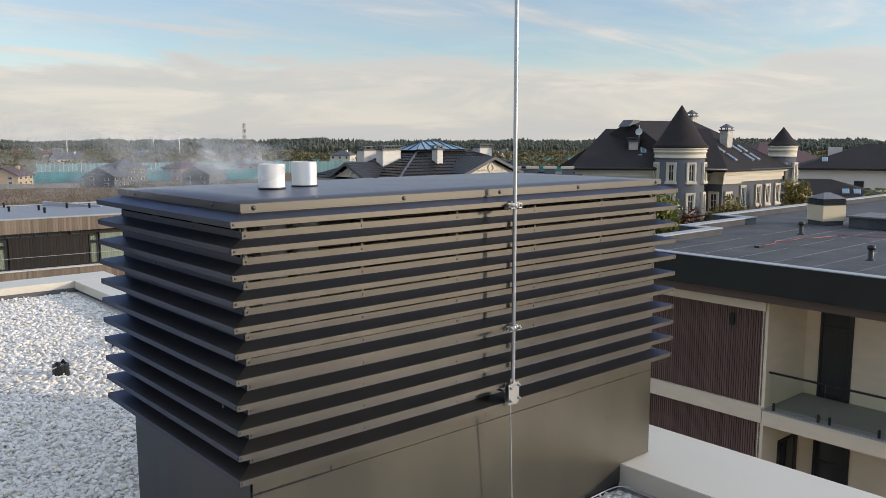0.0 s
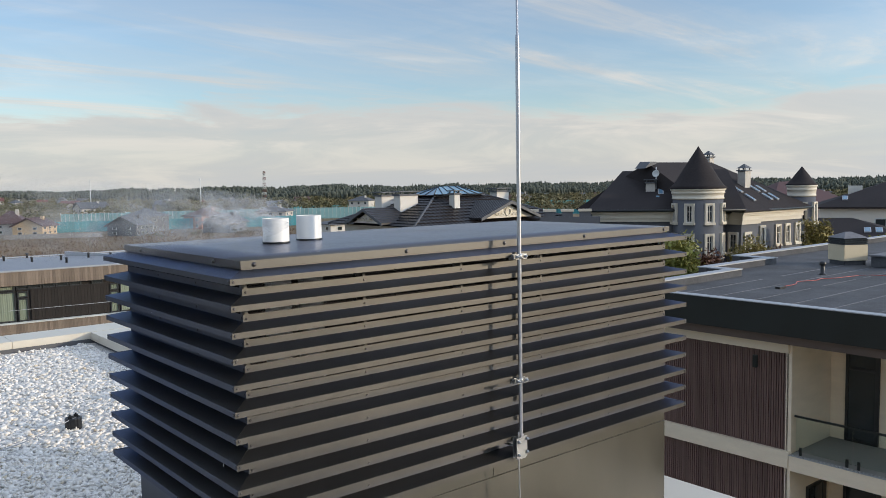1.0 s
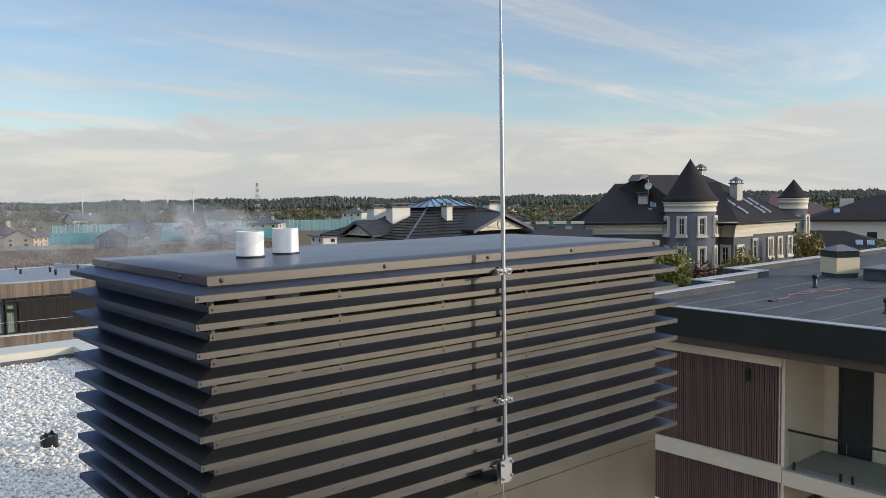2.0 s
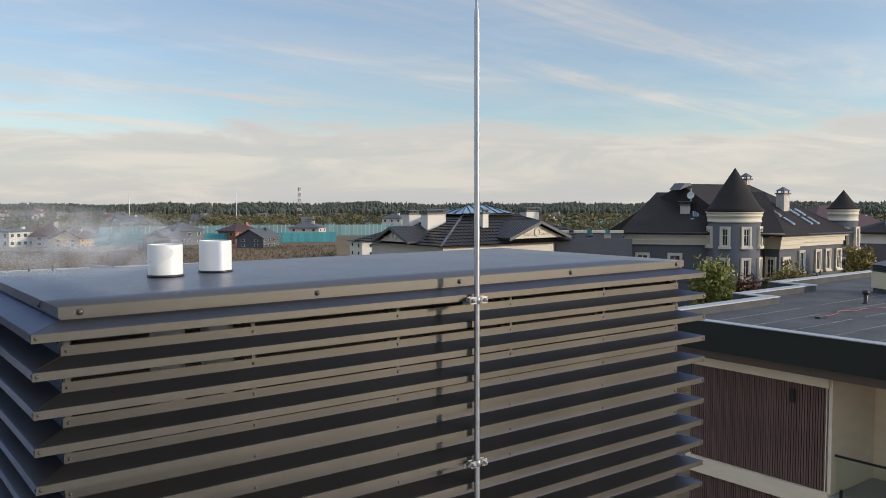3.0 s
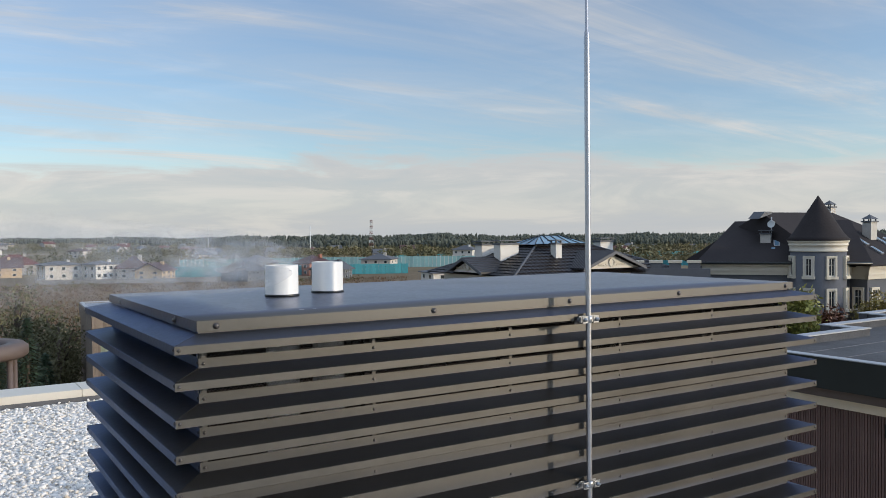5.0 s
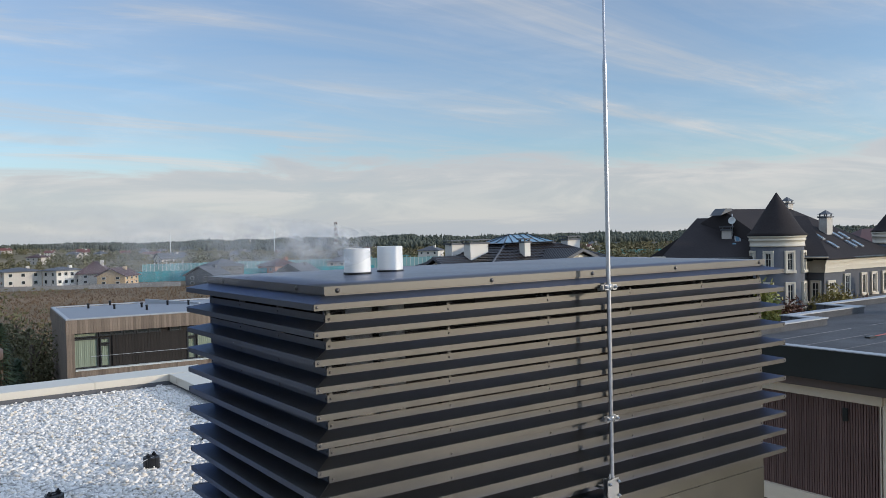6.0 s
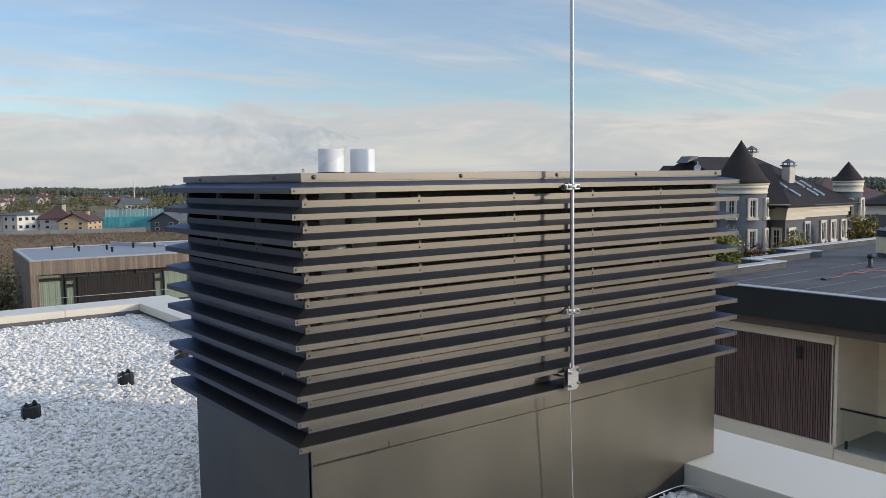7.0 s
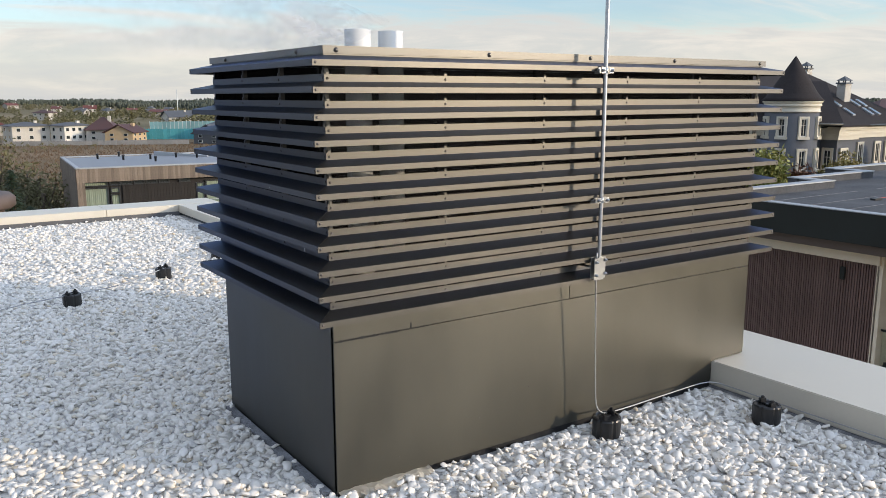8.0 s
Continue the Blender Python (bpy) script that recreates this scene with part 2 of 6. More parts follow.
CHAR = mat("charred_board", (0.024, 0.019, 0.016), 0.6, 0.0, 0.5, 3, 25, 0.2, 0.3, rnd=0.35, stretch=(6, 6, 0.5))
CURTAIN = mat("pale_green_curtain", (0.25, 0.29, 0.215), 0.8, 0.0, 0.25, 3, 14, 0.2, 0.3, stretch=(6, 6, 0.4))
GREYROOF = mat("grey_flat_roof", (0.255, 0.27, 0.295), 0.55, 0.0, 0.18, 0.7, 14, 0.1, 0.4)
TEAL = mat("teal_panel", (0.075, 0.33, 0.37), 0.6, 0.0, 0.25, 0.3, 4, 0.1, 0.3, rnd=0.25)
POSTW = mat("pale_post", (0.6, 0.62, 0.6), 0.6, 0.0, 0.2, 2, 20, 0.0)
REDROOF = mat("red_roof", (0.15, 0.045, 0.035), 0.6, 0.0, 0.3, 0.3, 4, 0.2, 0.4)
BROWNROOF = mat("maroon_roof", (0.085, 0.038, 0.035), 0.6, 0.0, 0.3, 0.3, 4, 0.2, 0.4)
GREYTILE = mat("grey_house_roof", (0.10, 0.105, 0.115), 0.6, 0.0, 0.3, 0.3, 4, 0.2, 0.4)
BRICKR = mat("red_brick_wall", (0.36, 0.16, 0.11), 0.8, 0.0, 0.3, 0.5, 6, 0.2, 0.3)
YELLOWW = mat("ochre_wall", (0.55, 0.40, 0.24), 0.8, 0.0, 0.2, 0.5, 6, 0.2, 0.3)
REDPIPE = mat("red_cable_sheath", (0.42, 0.085, 0.07), 0.5, 0.0, 0.2, 5, 40, 0.0)
BARK = mat("bark", (0.10, 0.075, 0.055), 0.9, 0.0, 0.4, 2, 20, 0.5)
# needle green lifted and greyed, so distance haze sits in the colour
CONIFER = mat("hazed_conifer_green", (0.098, 0.104, 0.078), 0.9, 0.0, 0.5, 0.012, 0.12, 0.0, 0.2, alt=(0.062, 0.074, 0.060), island=0.45)
AUTUMN = mat("autumn_foliage", (0.185, 0.155, 0.085), 0.9, 0.0, 0.4, 0.008, 0.06, 0.0, 0.2, alt=(0.110, 0.115, 0.062), island=0.5)
LEAFG = mat("green_leaf", (0.19, 0.22, 0.055), 0.6, 0.0, 0.4, 1, 8, 0.0, 0.3, alt=(0.22, 0.19, 0.045), island=0.6)
LEAFY = mat("yellow_leaf", (0.30, 0.22, 0.055), 0.6, 0.0, 0.4, 1, 8, 0.0, 0.3, alt=(0.16, 0.15, 0.05), island=0.6)
LEAFR = mat("russet_leaf", (0.15, 0.060, 0.035), 0.6, 0.0, 0.4, 1, 8, 0.0, 0.3, alt=(0.09, 0.05, 0.03), island=0.6)
SPRUCE = mat("spruce_needle", (0.048, 0.078, 0.042), 0.8, 0.0, 0.4, 1, 8, 0.0, 0.3, island=0.6)
DRYGRASS = mat("dry_grass", (0.20, 0.135, 0.082), 0.9, 0.0, 0.4, 0.06, 0.5, 0.0, 0.2, alt=(0.115, 0.072, 0.046), island=0.5)


def ground_mat():
    m = mat("autumn_field", (0.245, 0.175, 0.112), 0.95, 0.0, 0.4, 0.035, 0.9, 0.8, 0.15, alt=(0.115, 0.092, 0.055), depth=0.4)
    # meadows and rough grass beyond the near fallow
    nt = m.node_tree
    p = nt.nodes["Principled BSDF"]
    co = nt.nodes.new("ShaderNodeTexCoord")
    ln = nt.nodes.new("ShaderNodeVectorMath")
    ln.operation = "LENGTH"
    nt.links.new(co.outputs["Object"], ln.inputs[0])
    n = nd(nt, "ShaderNodeTexNoise", Scale=0.011, Detail=5.0, Roughness=0.6)
    nt.links.new(co.outputs["Object"], n.inputs["Vector"])
    grass = ramp(nt, n.outputs[0], [(0.36, (0.125, 0.108, 0.062)), (0.52, (0.190, 0.160, 0.095)), (0.66, (0.250, 0.198, 0.128))])
    far = ramp(nt, maths(nt, "DIVIDE", ln.outputs["Value"], 1000.0), [(0.205, 0.0), (0.265, 0.9)])
    nt.links.new(mixc(nt, far, p.inputs["Base Color"].links[0].from_socket, grass), p.inputs["Base Color"])
    return m


FIELD = ground_mat()


# ---- shaping helpers ----
def bx(bm, x0, x1, y0, y1, z0, z1, bev=0.0):
    v = [bm.verts.new((x, y, z)) for z in (z0, z1) for y in (y0, y1) for x in (x0, x1)]
    fs = [bm.faces.new([v[i] for i in q]) for q in ((0, 2, 3, 1), (4, 5, 7, 6), (0, 1, 5, 4), (1, 3, 7, 5), (3, 2, 6, 7), (2, 0, 4, 6))]
    if bev:
        es = list({e for f in fs for e in f.edges})
        bmesh.ops.bevel(bm, geom=es, offset=bev, segments=2, affect="EDGES", clamp_overlap=True)
    return v


def cyl(bm, p0, p1, r0, r1=None, n=14, cap=True):
    p0, p1 = Vector(p0), Vector(p1)
    r1 = r0 if r1 is None else r1
    q = (p1 - p0).to_track_quat("Z", "Y")
    rings = []
    for p, r in ((p0, r0), (p1, r1)):
        rings.append([bm.verts.new(p + q @ Vector((r * math.cos(2 * math.pi * i / n), r * math.sin(2 * math.pi * i / n), 0))) for i in range(n)])
    for i in range(n):
        f = bm.faces.new((rings[0][i], rings[0][(i + 1) % n], rings[1][(i + 1) % n], rings[1][i]))
        f.smooth = True
    if cap:
        bm.faces.new(rings[0][::-1])
        bm.faces.new(rings[1])


def tube(bm, pts, r, n=8):
    pts = [Vector(p) for p in pts]
    rings = []
    for k, p in enumerate(pts):
        d = (pts[min(k + 1, len(pts) - 1)] - pts[max(k - 1, 0)]).normalized()
        q = d.to_track_quat("Z", "Y")
        rings.append([bm.verts.new(p + q @ Vector((r * math.cos(2 * math.pi * i / n), r * math.sin(2 * math.pi * i / n), 0))) for i in range(n)])
    for a, b in zip(rings, rings[1:]):
        # match the nearest start so that the sweep does not twist
        s = min(range(n), key=lambda j: (a[0].co - b[j].co).length)
        for i in range(n):
            f = bm.faces.new((a[i], a[(i + 1) % n], b[(i + 1 + s) % n], b[(i + s) % n]))
            f.smooth = True
    bm.faces.new(rings[0][::-1])
    bm.faces.new(rings[-1])


def lathe(bm, prof, cx=0, cy=0, n=32):
    rings = [[bm.verts.new((cx + r * math.cos(2 * math.pi * i / n), cy + r * math.sin(2 * math.pi * i / n), z)) for i in range(n)] for r, z in prof]
    for a, b in zip(rings, rings[1:]):
        for i in range(n):
            f = bm.faces.new((a[i], a[(i + 1) % n], b[(i + 1) % n], b[i]))
            f.smooth = True
    bm.faces.new(rings[0][::-1])
    bm.faces.new(rings[-1])


def prism(bm, pts, vec):
    a = [bm.verts.new(p) for p in pts]
    b = [bm.verts.new(Vector(p) + Vector(vec)) for p in pts]
    n = len(a)
    bm.faces.new(a[::-1])
    bm.faces.new(b)
    for i in range(n):
        bm.faces.new((a[i], a[(i + 1) % n], b[(i + 1) % n], b[i]))


def finish(bm):
    bmesh.ops.recalc_face_normals(bm, faces=bm.faces)


def mesh_of(name, bm, material):
    finish(bm)
    me = bpy.data.meshes.new(name)
    bm.to_mesh(me)
    bm.free()
    me.materials.append(material)
    return me


def part(name, bm, material, parent, label=""):
    """Links a bmesh as one mesh object under a thing or a part, in the parent's own axes."""
    ob = new(name, mesh_of(name, bm, material))
    ob.parent = parent
    if label:
        ob["label"] = label
    return ob


def repeat(name, me, parent, m):
    ob = new(name, me)
    ob.parent = parent
    ob.matrix_basis = m
    return ob


def thing(name, m, label, category, group="", kind=""):
    ob = new(name)
    ob.matrix_basis = m
    return tagged(ob, label, category, group, kind)


def solid(name, bm, material, label, category, kind="", group=""):
    return tagged(new(name, mesh_of(name, bm, material)), label, category, group, kind)


# ---- ground and roof deck ----
def ease(a, b, v):
    t = min(max((v - a) / (b - a), 0), 1)
    return t * t * (3 - 2 * t)


def ground_z(x, y):
    """The land falls away to the river meadows, stays high in the north and climbs under the far wood."""
    r, az = math.hypot(x, y), math.degrees(math.atan2(y, x)) % 360
    north = ease(64, 84, az) if az < 180 else 0.0
    low = -8.5 - 7.5 * ease(230, 800, r)
    high = -8.5 - 1.5 * ease(200, 330, r) + 2.4 * ease(330, 800, r)
    hill = (5.0 + 1.2 * math.sin(az * 0.21 + 1.0) + 0.7 * math.sin(az * 0.57)) * ease(800, 1120, r)
    return (low + hill) * (1 - north) + (high + 0.35 * hill) * north - 40 * ease(1250, 3200, r)


def build_ground():
    bm = bmesh.new()
    rings = [0, 40, 80, 120, 160, 200, 250, 290, 330, 420, 520, 650, 800, 900, 1000, 1120, 1400, 2000, 3000, 4600]
    n = 120
    grid = []
    for r in rings:
        grid.append([bm.verts.new((r * math.cos(2 * math.pi * i / n), r * math.sin(2 * math.pi * i / n), ground_z(r * math.cos(2 * math.pi * i / n), r * math.sin(2 * math.pi * i / n)))) for i in range(n)] if r else [bm.verts.new((0, 0, -8.5))])
    for i in range(n):
        bm.faces.new((grid[0][0], grid[1][i], grid[1][(i + 1) % n]))
    for a, b in zip(grid[1:], grid[2:]):
        for i in range(n):
            bm.faces.new((a[i], b[i], b[(i + 1) % n], a[(i + 1) % n])).smooth = True
    solid("ground", bm, FIELD, "brown autumn field of dry grass", "ground", "structure")


build_ground()

bm = bmesh.new()
bx(bm, -9.0, 2.70, -9.0, 8.18, -0.35, -0.035)
solid("floor", bm, MEMBRANE, "dark roof membrane under the white gravel", "roof deck", "structure")
bm = bmesh.new()
bx(bm, -8.95, 2.66, -8.95, 8.12, -8.5, -0.36)
solid("wall_building", bm, RENDERW, "light rendered wall of the building below the roof", "wall", "structure")


def coping_run(name, x0, x1, y0, y1, along, step, label, low=0.009):
    """A parapet with a sheet-metal cap in lengths, butted with narrow joints."""
    root = thing(name, pose(0, 0, 0), label, "parapet", kind="structure")
    bm = bmesh.new()
    bx(bm, x0 + 0.035, x1 - 0.035, y0 + 0.002, y1 - 0.002, -0.034, low - 0.0005)
    part("upstand", bm, MEMBRANE, root, "dark bitumen upstand")
    a, end = (y0, y1) if along == "y" else (x0, x1)
    while a < end - 0.01:
        b = min(a + step, end)
        bm = bmesh.new()
        if along == "y":
            bx(bm, x0, x1, a + 0.0015, b - 0.0015, low, 0.135, 0.004)
        else:
            bx(bm, a + 0.0015, b - 0.0015, y0, y1, low, 0.135, 0.004)
        part("coping", bm, COPING, root)
        a = b


FELT = mat("mineral_felt", (0.36, 0.36, 0.375), 0.9, 0.0, 0.75, 14, 190, 0.9, 0.2)
bm = bmesh.new()
prism(bm, [(2.045, -8.6, -0.02), (2.150, -8.6, -0.02), (2.150, -8.6, 0.0075), (2.128, -8.6, 0.0075)], (0, 11.4, 0))
solid("trim", bm, FELT, "grey mineral felt fillet along the parapet", "felt", "structure")
coping_run("parapet_east", 2.13, 2.75, -8.6, 2.9, "y", 3.2, "low parapet with a smooth cream metal coping")
coping_run("parapet_northeast", 1.72, 2.24, 3.41, 7.70, "y", 2.0, "low parapet return with a cream metal coping", 0.04)
coping_run("parapet_jog", 1.72, 2.75, 2.91, 3.40, "x", 2.0, "short parapet jog with a cream metal coping", 0.04)
coping_run("parapet_north", -9.13, 2.24, 7.71, 8.22, "x", 2.0, "far low parapet with a cream metal coping", 0.052)


# ---- the ventilation shaft ----
LX, LY = 2.345, 1.105          # louvre frame
LIP = [1.573 - 0.0866 * k for k in range(11)]
OUT, LIPH, RISE, FLH, TH = 0.077, 0.0208, 0.017, 0.0240, 0.002
SIDES = (  # origin, along, outward, length
    ((0, 0), (1, 0), (0, -1), LX), ((0, LY), (0, -1), (-1, 0), LY),
    ((LX, LY), (-1, 0), (0, 1), LX), ((LX, 0), (0, 1), (1, 0), LY))
FRONT_POSTS = (0.012, 0.485, 0.96, 1.425, 1.895, 2.333)
NICKS = ((0.026, 0.9345, 0.004, 0.014, OUT), (0.62, LIP[2] - 0.015, 0.010, 0.003, OUT), (0.31, LIP[5] - 0.012, 0.006, 0.004, OUT))   # y, z, width, height, offset
SIDE_POSTS = (0.012, 0.38, 0.75, 1.093)


def build_shaft():
    root = thing("ventilation_shaft", pose(0, 0, 0), "dark bronze metal ventilation shaft with tiers of louvre blades", "ventilation shaft")

    def blade_mesh(length, first):
        # profile as (outward, height) from the lip's top edge; closed sheet with a hem under the lip
        top = FLH if not first else 0.006
        prof = [(OUT - 0.008, -LIPH + 0.001), (OUT - 0.008, -LIPH - 0.001), (OUT, -LIPH), (OUT, -0.001), (OUT - 0.002, 0.0), (0.0, RISE), (0.0, RISE + top), (-TH, RISE + top),
                (-TH, RISE - 0.001), (OUT - 0.003, -0.003), (OUT - TH, -LIPH + 0.002)]
        bm = bmesh.new()
        a = [bm.verts.new((-o, -o, z)) for o, z in prof]
        b = [bm.verts.new((length + o, -o, z)) for o, z in prof]
        n = len(prof)
        bm.faces.new(a[::-1])
        bm.faces.new(b)
        for i in range(n):
            f = bm.faces.new((a[i], a[(i + 1) % n], b[(i + 1) % n], b[i]))
            f.material_index = 1 if i == 8 else 0          # the unseen underside is lightened to bounce light onto the blade below
        me = mesh_of("blade", bm, PAINT)
        me.materials.append(BOUNCE)
        return me

    long0, long1, short0, short1 = blade_mesh(LX, True), blade_mesh(LX, False), blade_mesh(LY, True), blade_mesh(LY, False)
    rnd = random.Random(4)
    # small pan-head rivet and bolt with washer
    bm = bmesh.new()
    lathe(bm, [(0.0044, 0.0), (0.0042, 0.0014), (0.0028, 0.0026), (0.0008, 0.003)], n=8)
    rivet = mesh_of("rivet", bm, BOLT)
    bm = bmesh.new()
    lathe(bm, [(0.0085, 0.0), (0.0085, 0.0015), (0.0055, 0.0016), (0.0055, 0.0055), (0.004, 0.0065), (0.001, 0.0068)], n=8)
    bolt = mesh_of("bolt", bm, BOLT)
    bm = bmesh.new()
    bx(bm, -0.0055, 0.0055, -0.001, 0.0015, 0.0, 0.012, 0.0004)
    tab = mesh_of("tab", bm, PAINT)

    def frame_of(s):
        (ox, oy), (ax, ay), (nx, ny), length = SIDES[s]
        return Matrix(((ax, -nx, 0, ox), (ay, -ny, 0, oy), (0, 0, 1, 0), (0, 0, 0, 1)))

    up_out = pose(0, 0, 0, 90, 0, 0)       # turns a rivet's axis to face outward
    for s in range(4):
        m = frame_of(s)
        length = SIDES[s][3]
        # the second side runs from its far end, so its posts mirror
        posts = FRONT_POSTS if s in (0, 2) else SIDE_POSTS
        if s == 1:
            posts = tuple(LY - p for p in posts)
        for k, z in enumerate(LIP):
            me = (long0 if k == 0 else long1) if s in (0, 2) else (short0 if k == 0 else short1)
            sag = pose(0, 0, z + rnd.uniform(-0.0012, 0.0012), 0, rnd.uniform(-0.03, 0.03), 0)
            blade = repeat("louvre_blade", me, root, m @ sag)
            if s < 2:
                for e in (0.004 - OUT + 0.006, length + OUT - 0.010):
                    repeat("rivet", rivet, blade, pose(e, -OUT, -LIPH * 0.5) @ up_out)
                if k:
                    for p in posts:
                        repeat("rivet", rivet, blade, pose(min(max(p, 0.010), length - 0.010), 0.0, RISE + FLH * 0.45) @ up_out)
                        repeat("tab", tab, blade, pose(min(max(p, 0.010), length - 0.010), 0.0, RISE + FLH - 0.001))
        for p in posts:
            bm = bmesh.new()
            q = min(max(p, 0.012), length - 0.012)
            bx(bm, q - 0.009, q + 0.009, 0.040, 0.0425, 0.70, 1.586)
            bx(bm, q - 0.009, q - 0.0065, 0.0426, 0.062, 0.70, 1.586)
            # front posts turn near-black, the shade behind the screen as their colour
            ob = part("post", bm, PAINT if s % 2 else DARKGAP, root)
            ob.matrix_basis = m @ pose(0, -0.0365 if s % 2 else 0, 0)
        # expanded-metal screen: diamond strands behind the blades
        verts, faces = [], []
        px, pz, w = (0.0100, 0.0062, 0.0008) if s < 2 else (0.021, 0.019, 0.0018)
        nx, nz = int((length - 0.05) / px), int(0.88 / pz)
        for j in range(nz):
            for i in range(nx):
                x, z = 0.025 + i * px, 0.705 + j * pz
                for x0, z0, x1, z1 in ((x, z, x + px / 2, z + pz), (x + px / 2, z + pz, x + px, z)):
                    if j % 2:
                        z0, z1 = 2 * z + pz - z0, 2 * z + pz - z1
                    b = len(verts)
                    verts += [(x0, 0.031, z0 - w), (x0, 0.031, z0 + w), (x1, 0.031, z1 + w), (x1, 0.031, z1 - w)]
                    faces.append((b, b + 1, b + 2, b + 3))
        me = bpy.data.meshes.new("mesh_screen")
        me.from_pydata(verts, [], faces)
        # only the front screen keeps its metal; the others have shade as colour
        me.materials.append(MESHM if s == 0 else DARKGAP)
        ob = tagged(repeat("mesh_screen", me, root, m), "expanded-metal bird screen behind the blades", kind="stuff")

    # lid with folded flanges, slightly crowned along the middle
    bm = bmesh.new()
    lx0, lx1, ly0, ly1, zt, zb = -0.004, 2.374, -0.004, 1.124, 1.62, 1.5945
    nx, ny = 12, 6
    gv = [[bm.verts.new((lx0 + (lx1 - lx0) * i / nx, ly0 + (ly1 - ly0) * j / ny, zt + 0.006 * math.sin(math.pi * i / nx) * math.sin(math.pi * j / ny))) for i in range(nx + 1)] for j in range(ny + 1)]
    for j in range(ny):
        for i in range(nx):
            bm.faces.new((gv[j][i], gv[j][i + 1], gv[j + 1][i + 1], gv[j + 1][i])).smooth = True
    rim = gv[0][:] + [gv[j][nx] for j in range(1, ny + 1)] + [gv[ny][i] for i in range(nx - 1, -1, -1)] + [gv[j][0] for j in range(ny - 1, 0, -1)]
    low = [bm.verts.new((v.co.x, v.co.y, zb)) for v in rim]
    inn = [bm.verts.new((min(max(v.co.x, lx0 + 0.002), lx1 - 0.002), min(max(v.co.y, ly0 + 0.002), ly1 - 0.002), zb + 0.0005)) for v in rim]
    inn2 = [bm.verts.new((v.co.x, v.co.y, zt - 0.004)) for v in inn]
    n = len(rim)
    for i in range(n):
        j = (i + 1) % n
        bm.faces.new((rim[i], low[i], low[j], rim[j]))
        bm.faces.new((low[i], inn[i], inn[j], low[j]))
        bm.faces.new((inn[i], inn2[i], inn2[j], inn[j]))
    lid = part("lid", bm, LIDPAINT, root, "flat dark metal lid with a folded rim")
    for x in (0.044, 0.681, 1.199, 1.712, 2.326):
        repeat("bolt", bolt, lid, pose(x, ly0, 1.606) @ up_out)
    for y in (0.205, 0.92):
        repeat("bolt", bolt, lid, pose(lx0, y, 1.606, 0, 0, -90) @ up_out)
    # paint scratches on the blade under the lid
    for x, w in ((0.30, 0.014), (0.34, 0.010)):
        bm = bmesh.new()
        bx(bm, x, x + w, 0.08, 0.085, 1.6245, 1.6248)
        part("scratch", bm, STEEL, lid, "bare scratch in the paint")

    # plinth panels
    def plate(name, pts, vec, label=""):
        bm = bmesh.new()
        prism(bm, pts, vec)
        bmesh.ops.recalc_face_normals(bm, faces=bm.faces)
        bmesh.ops.bevel(bm, geom=[e for e in bm.edges], offset=0.0012, segments=1, affect="EDGES")
        return part(name, bm, SHEET, root, label)

    px0, px1, py0, py1 = 0.016, 2.372, 0.016, 1.118
    plate("plinth_panel", [(px0, py0, 0.024), (2.124, py0, 0.036), (2.124, py0, 0.139), (px1, py0, 0.139), (px1, py0, 0.5988), (px0, py0, 0.5988)], (0, 0.02, 0), "smooth dark bronze sheet with small dents")
    plate("plinth_strip", [(px0, py0, 0.600), (1.138, py0, 0.600), (1.138, py0, 0.699), (px0, py0, 0.699)], (0, 0.02, 0))
    plate("plinth_strip", [(1.1405, py0 + 0.001, 0.600), (px1, py0 + 0.001, 0.600), (px1, py0 + 0.001, 0.699), (1.1405, py0 + 0.001, 0.699)], (0, 0.02, 0))
    plate("plinth_panel", [(px0, py0 + 0.003, 0.02), (px0, py1, 0.02), (px0, py1, 0.699), (px0, py0 + 0.003, 0.699)], (0.02, 0, 0))
    plate("plinth_panel", [(px1 - 0.02, py0 + 0.022, 0.139), (px1 - 0.02, py1, 0.139), (px1 - 0.02, py1, 0.699), (px1 - 0.02, py0 + 0.022, 0.699)], (0.02, 0, 0))
    plate("plinth_panel", [(px0 + 0.022, py1 - 0.02, 0.02), (2.10, py1 - 0.02, 0.02), (2.10, py1 - 0.02, 0.699), (px0 + 0.022, py1 - 0.02, 0.699)], (0, 0.02, 0))
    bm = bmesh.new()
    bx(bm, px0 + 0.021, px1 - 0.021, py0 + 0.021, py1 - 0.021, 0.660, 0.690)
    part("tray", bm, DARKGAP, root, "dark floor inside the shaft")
    # added near-black sheets keep the sky from showing through the louvres
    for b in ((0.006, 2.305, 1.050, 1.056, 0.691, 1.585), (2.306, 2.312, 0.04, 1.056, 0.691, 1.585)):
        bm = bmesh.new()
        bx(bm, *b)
        part("daylight_stop", bm, DARKGAP, root, "added dark sheet that stops daylight through the shaft")
    # ragged dark sealant along the joint, thickest at the corner
    bm = bmesh.new()
    for i in range(46):
        x = 0.02 + i * 0.0085 + rnd.uniform(0, 0.004)
        h = (0.009 if i < 30 else 0.005) * rnd.uniform(0.4, 1.0)
        bx(bm, x, x + 0.010, py0 - 0.0022, py0 + 0.004, 0.5982 - h * 0.5, 0.5990 + h * 0.6)
    part("sealant", bm, BLACKP, root, "ragged black sealant in the joint")
    bm = bmesh.new()
    bx(bm, 0.335, 0.341, py0 - 0.002, py0 + 0.004, 0.600, 0.622)
    part("sealant", bm, BLACKP, root)
    # gaps where the further strip stands off its panel
    for x, w in ((1.54, 0.10), (1.655, 0.05), (1.72, 0.125), (1.865, 0.09), (1.975, 0.055), (2.05, 0.11), (2.185, 0.085)):
        bm = bmesh.new()
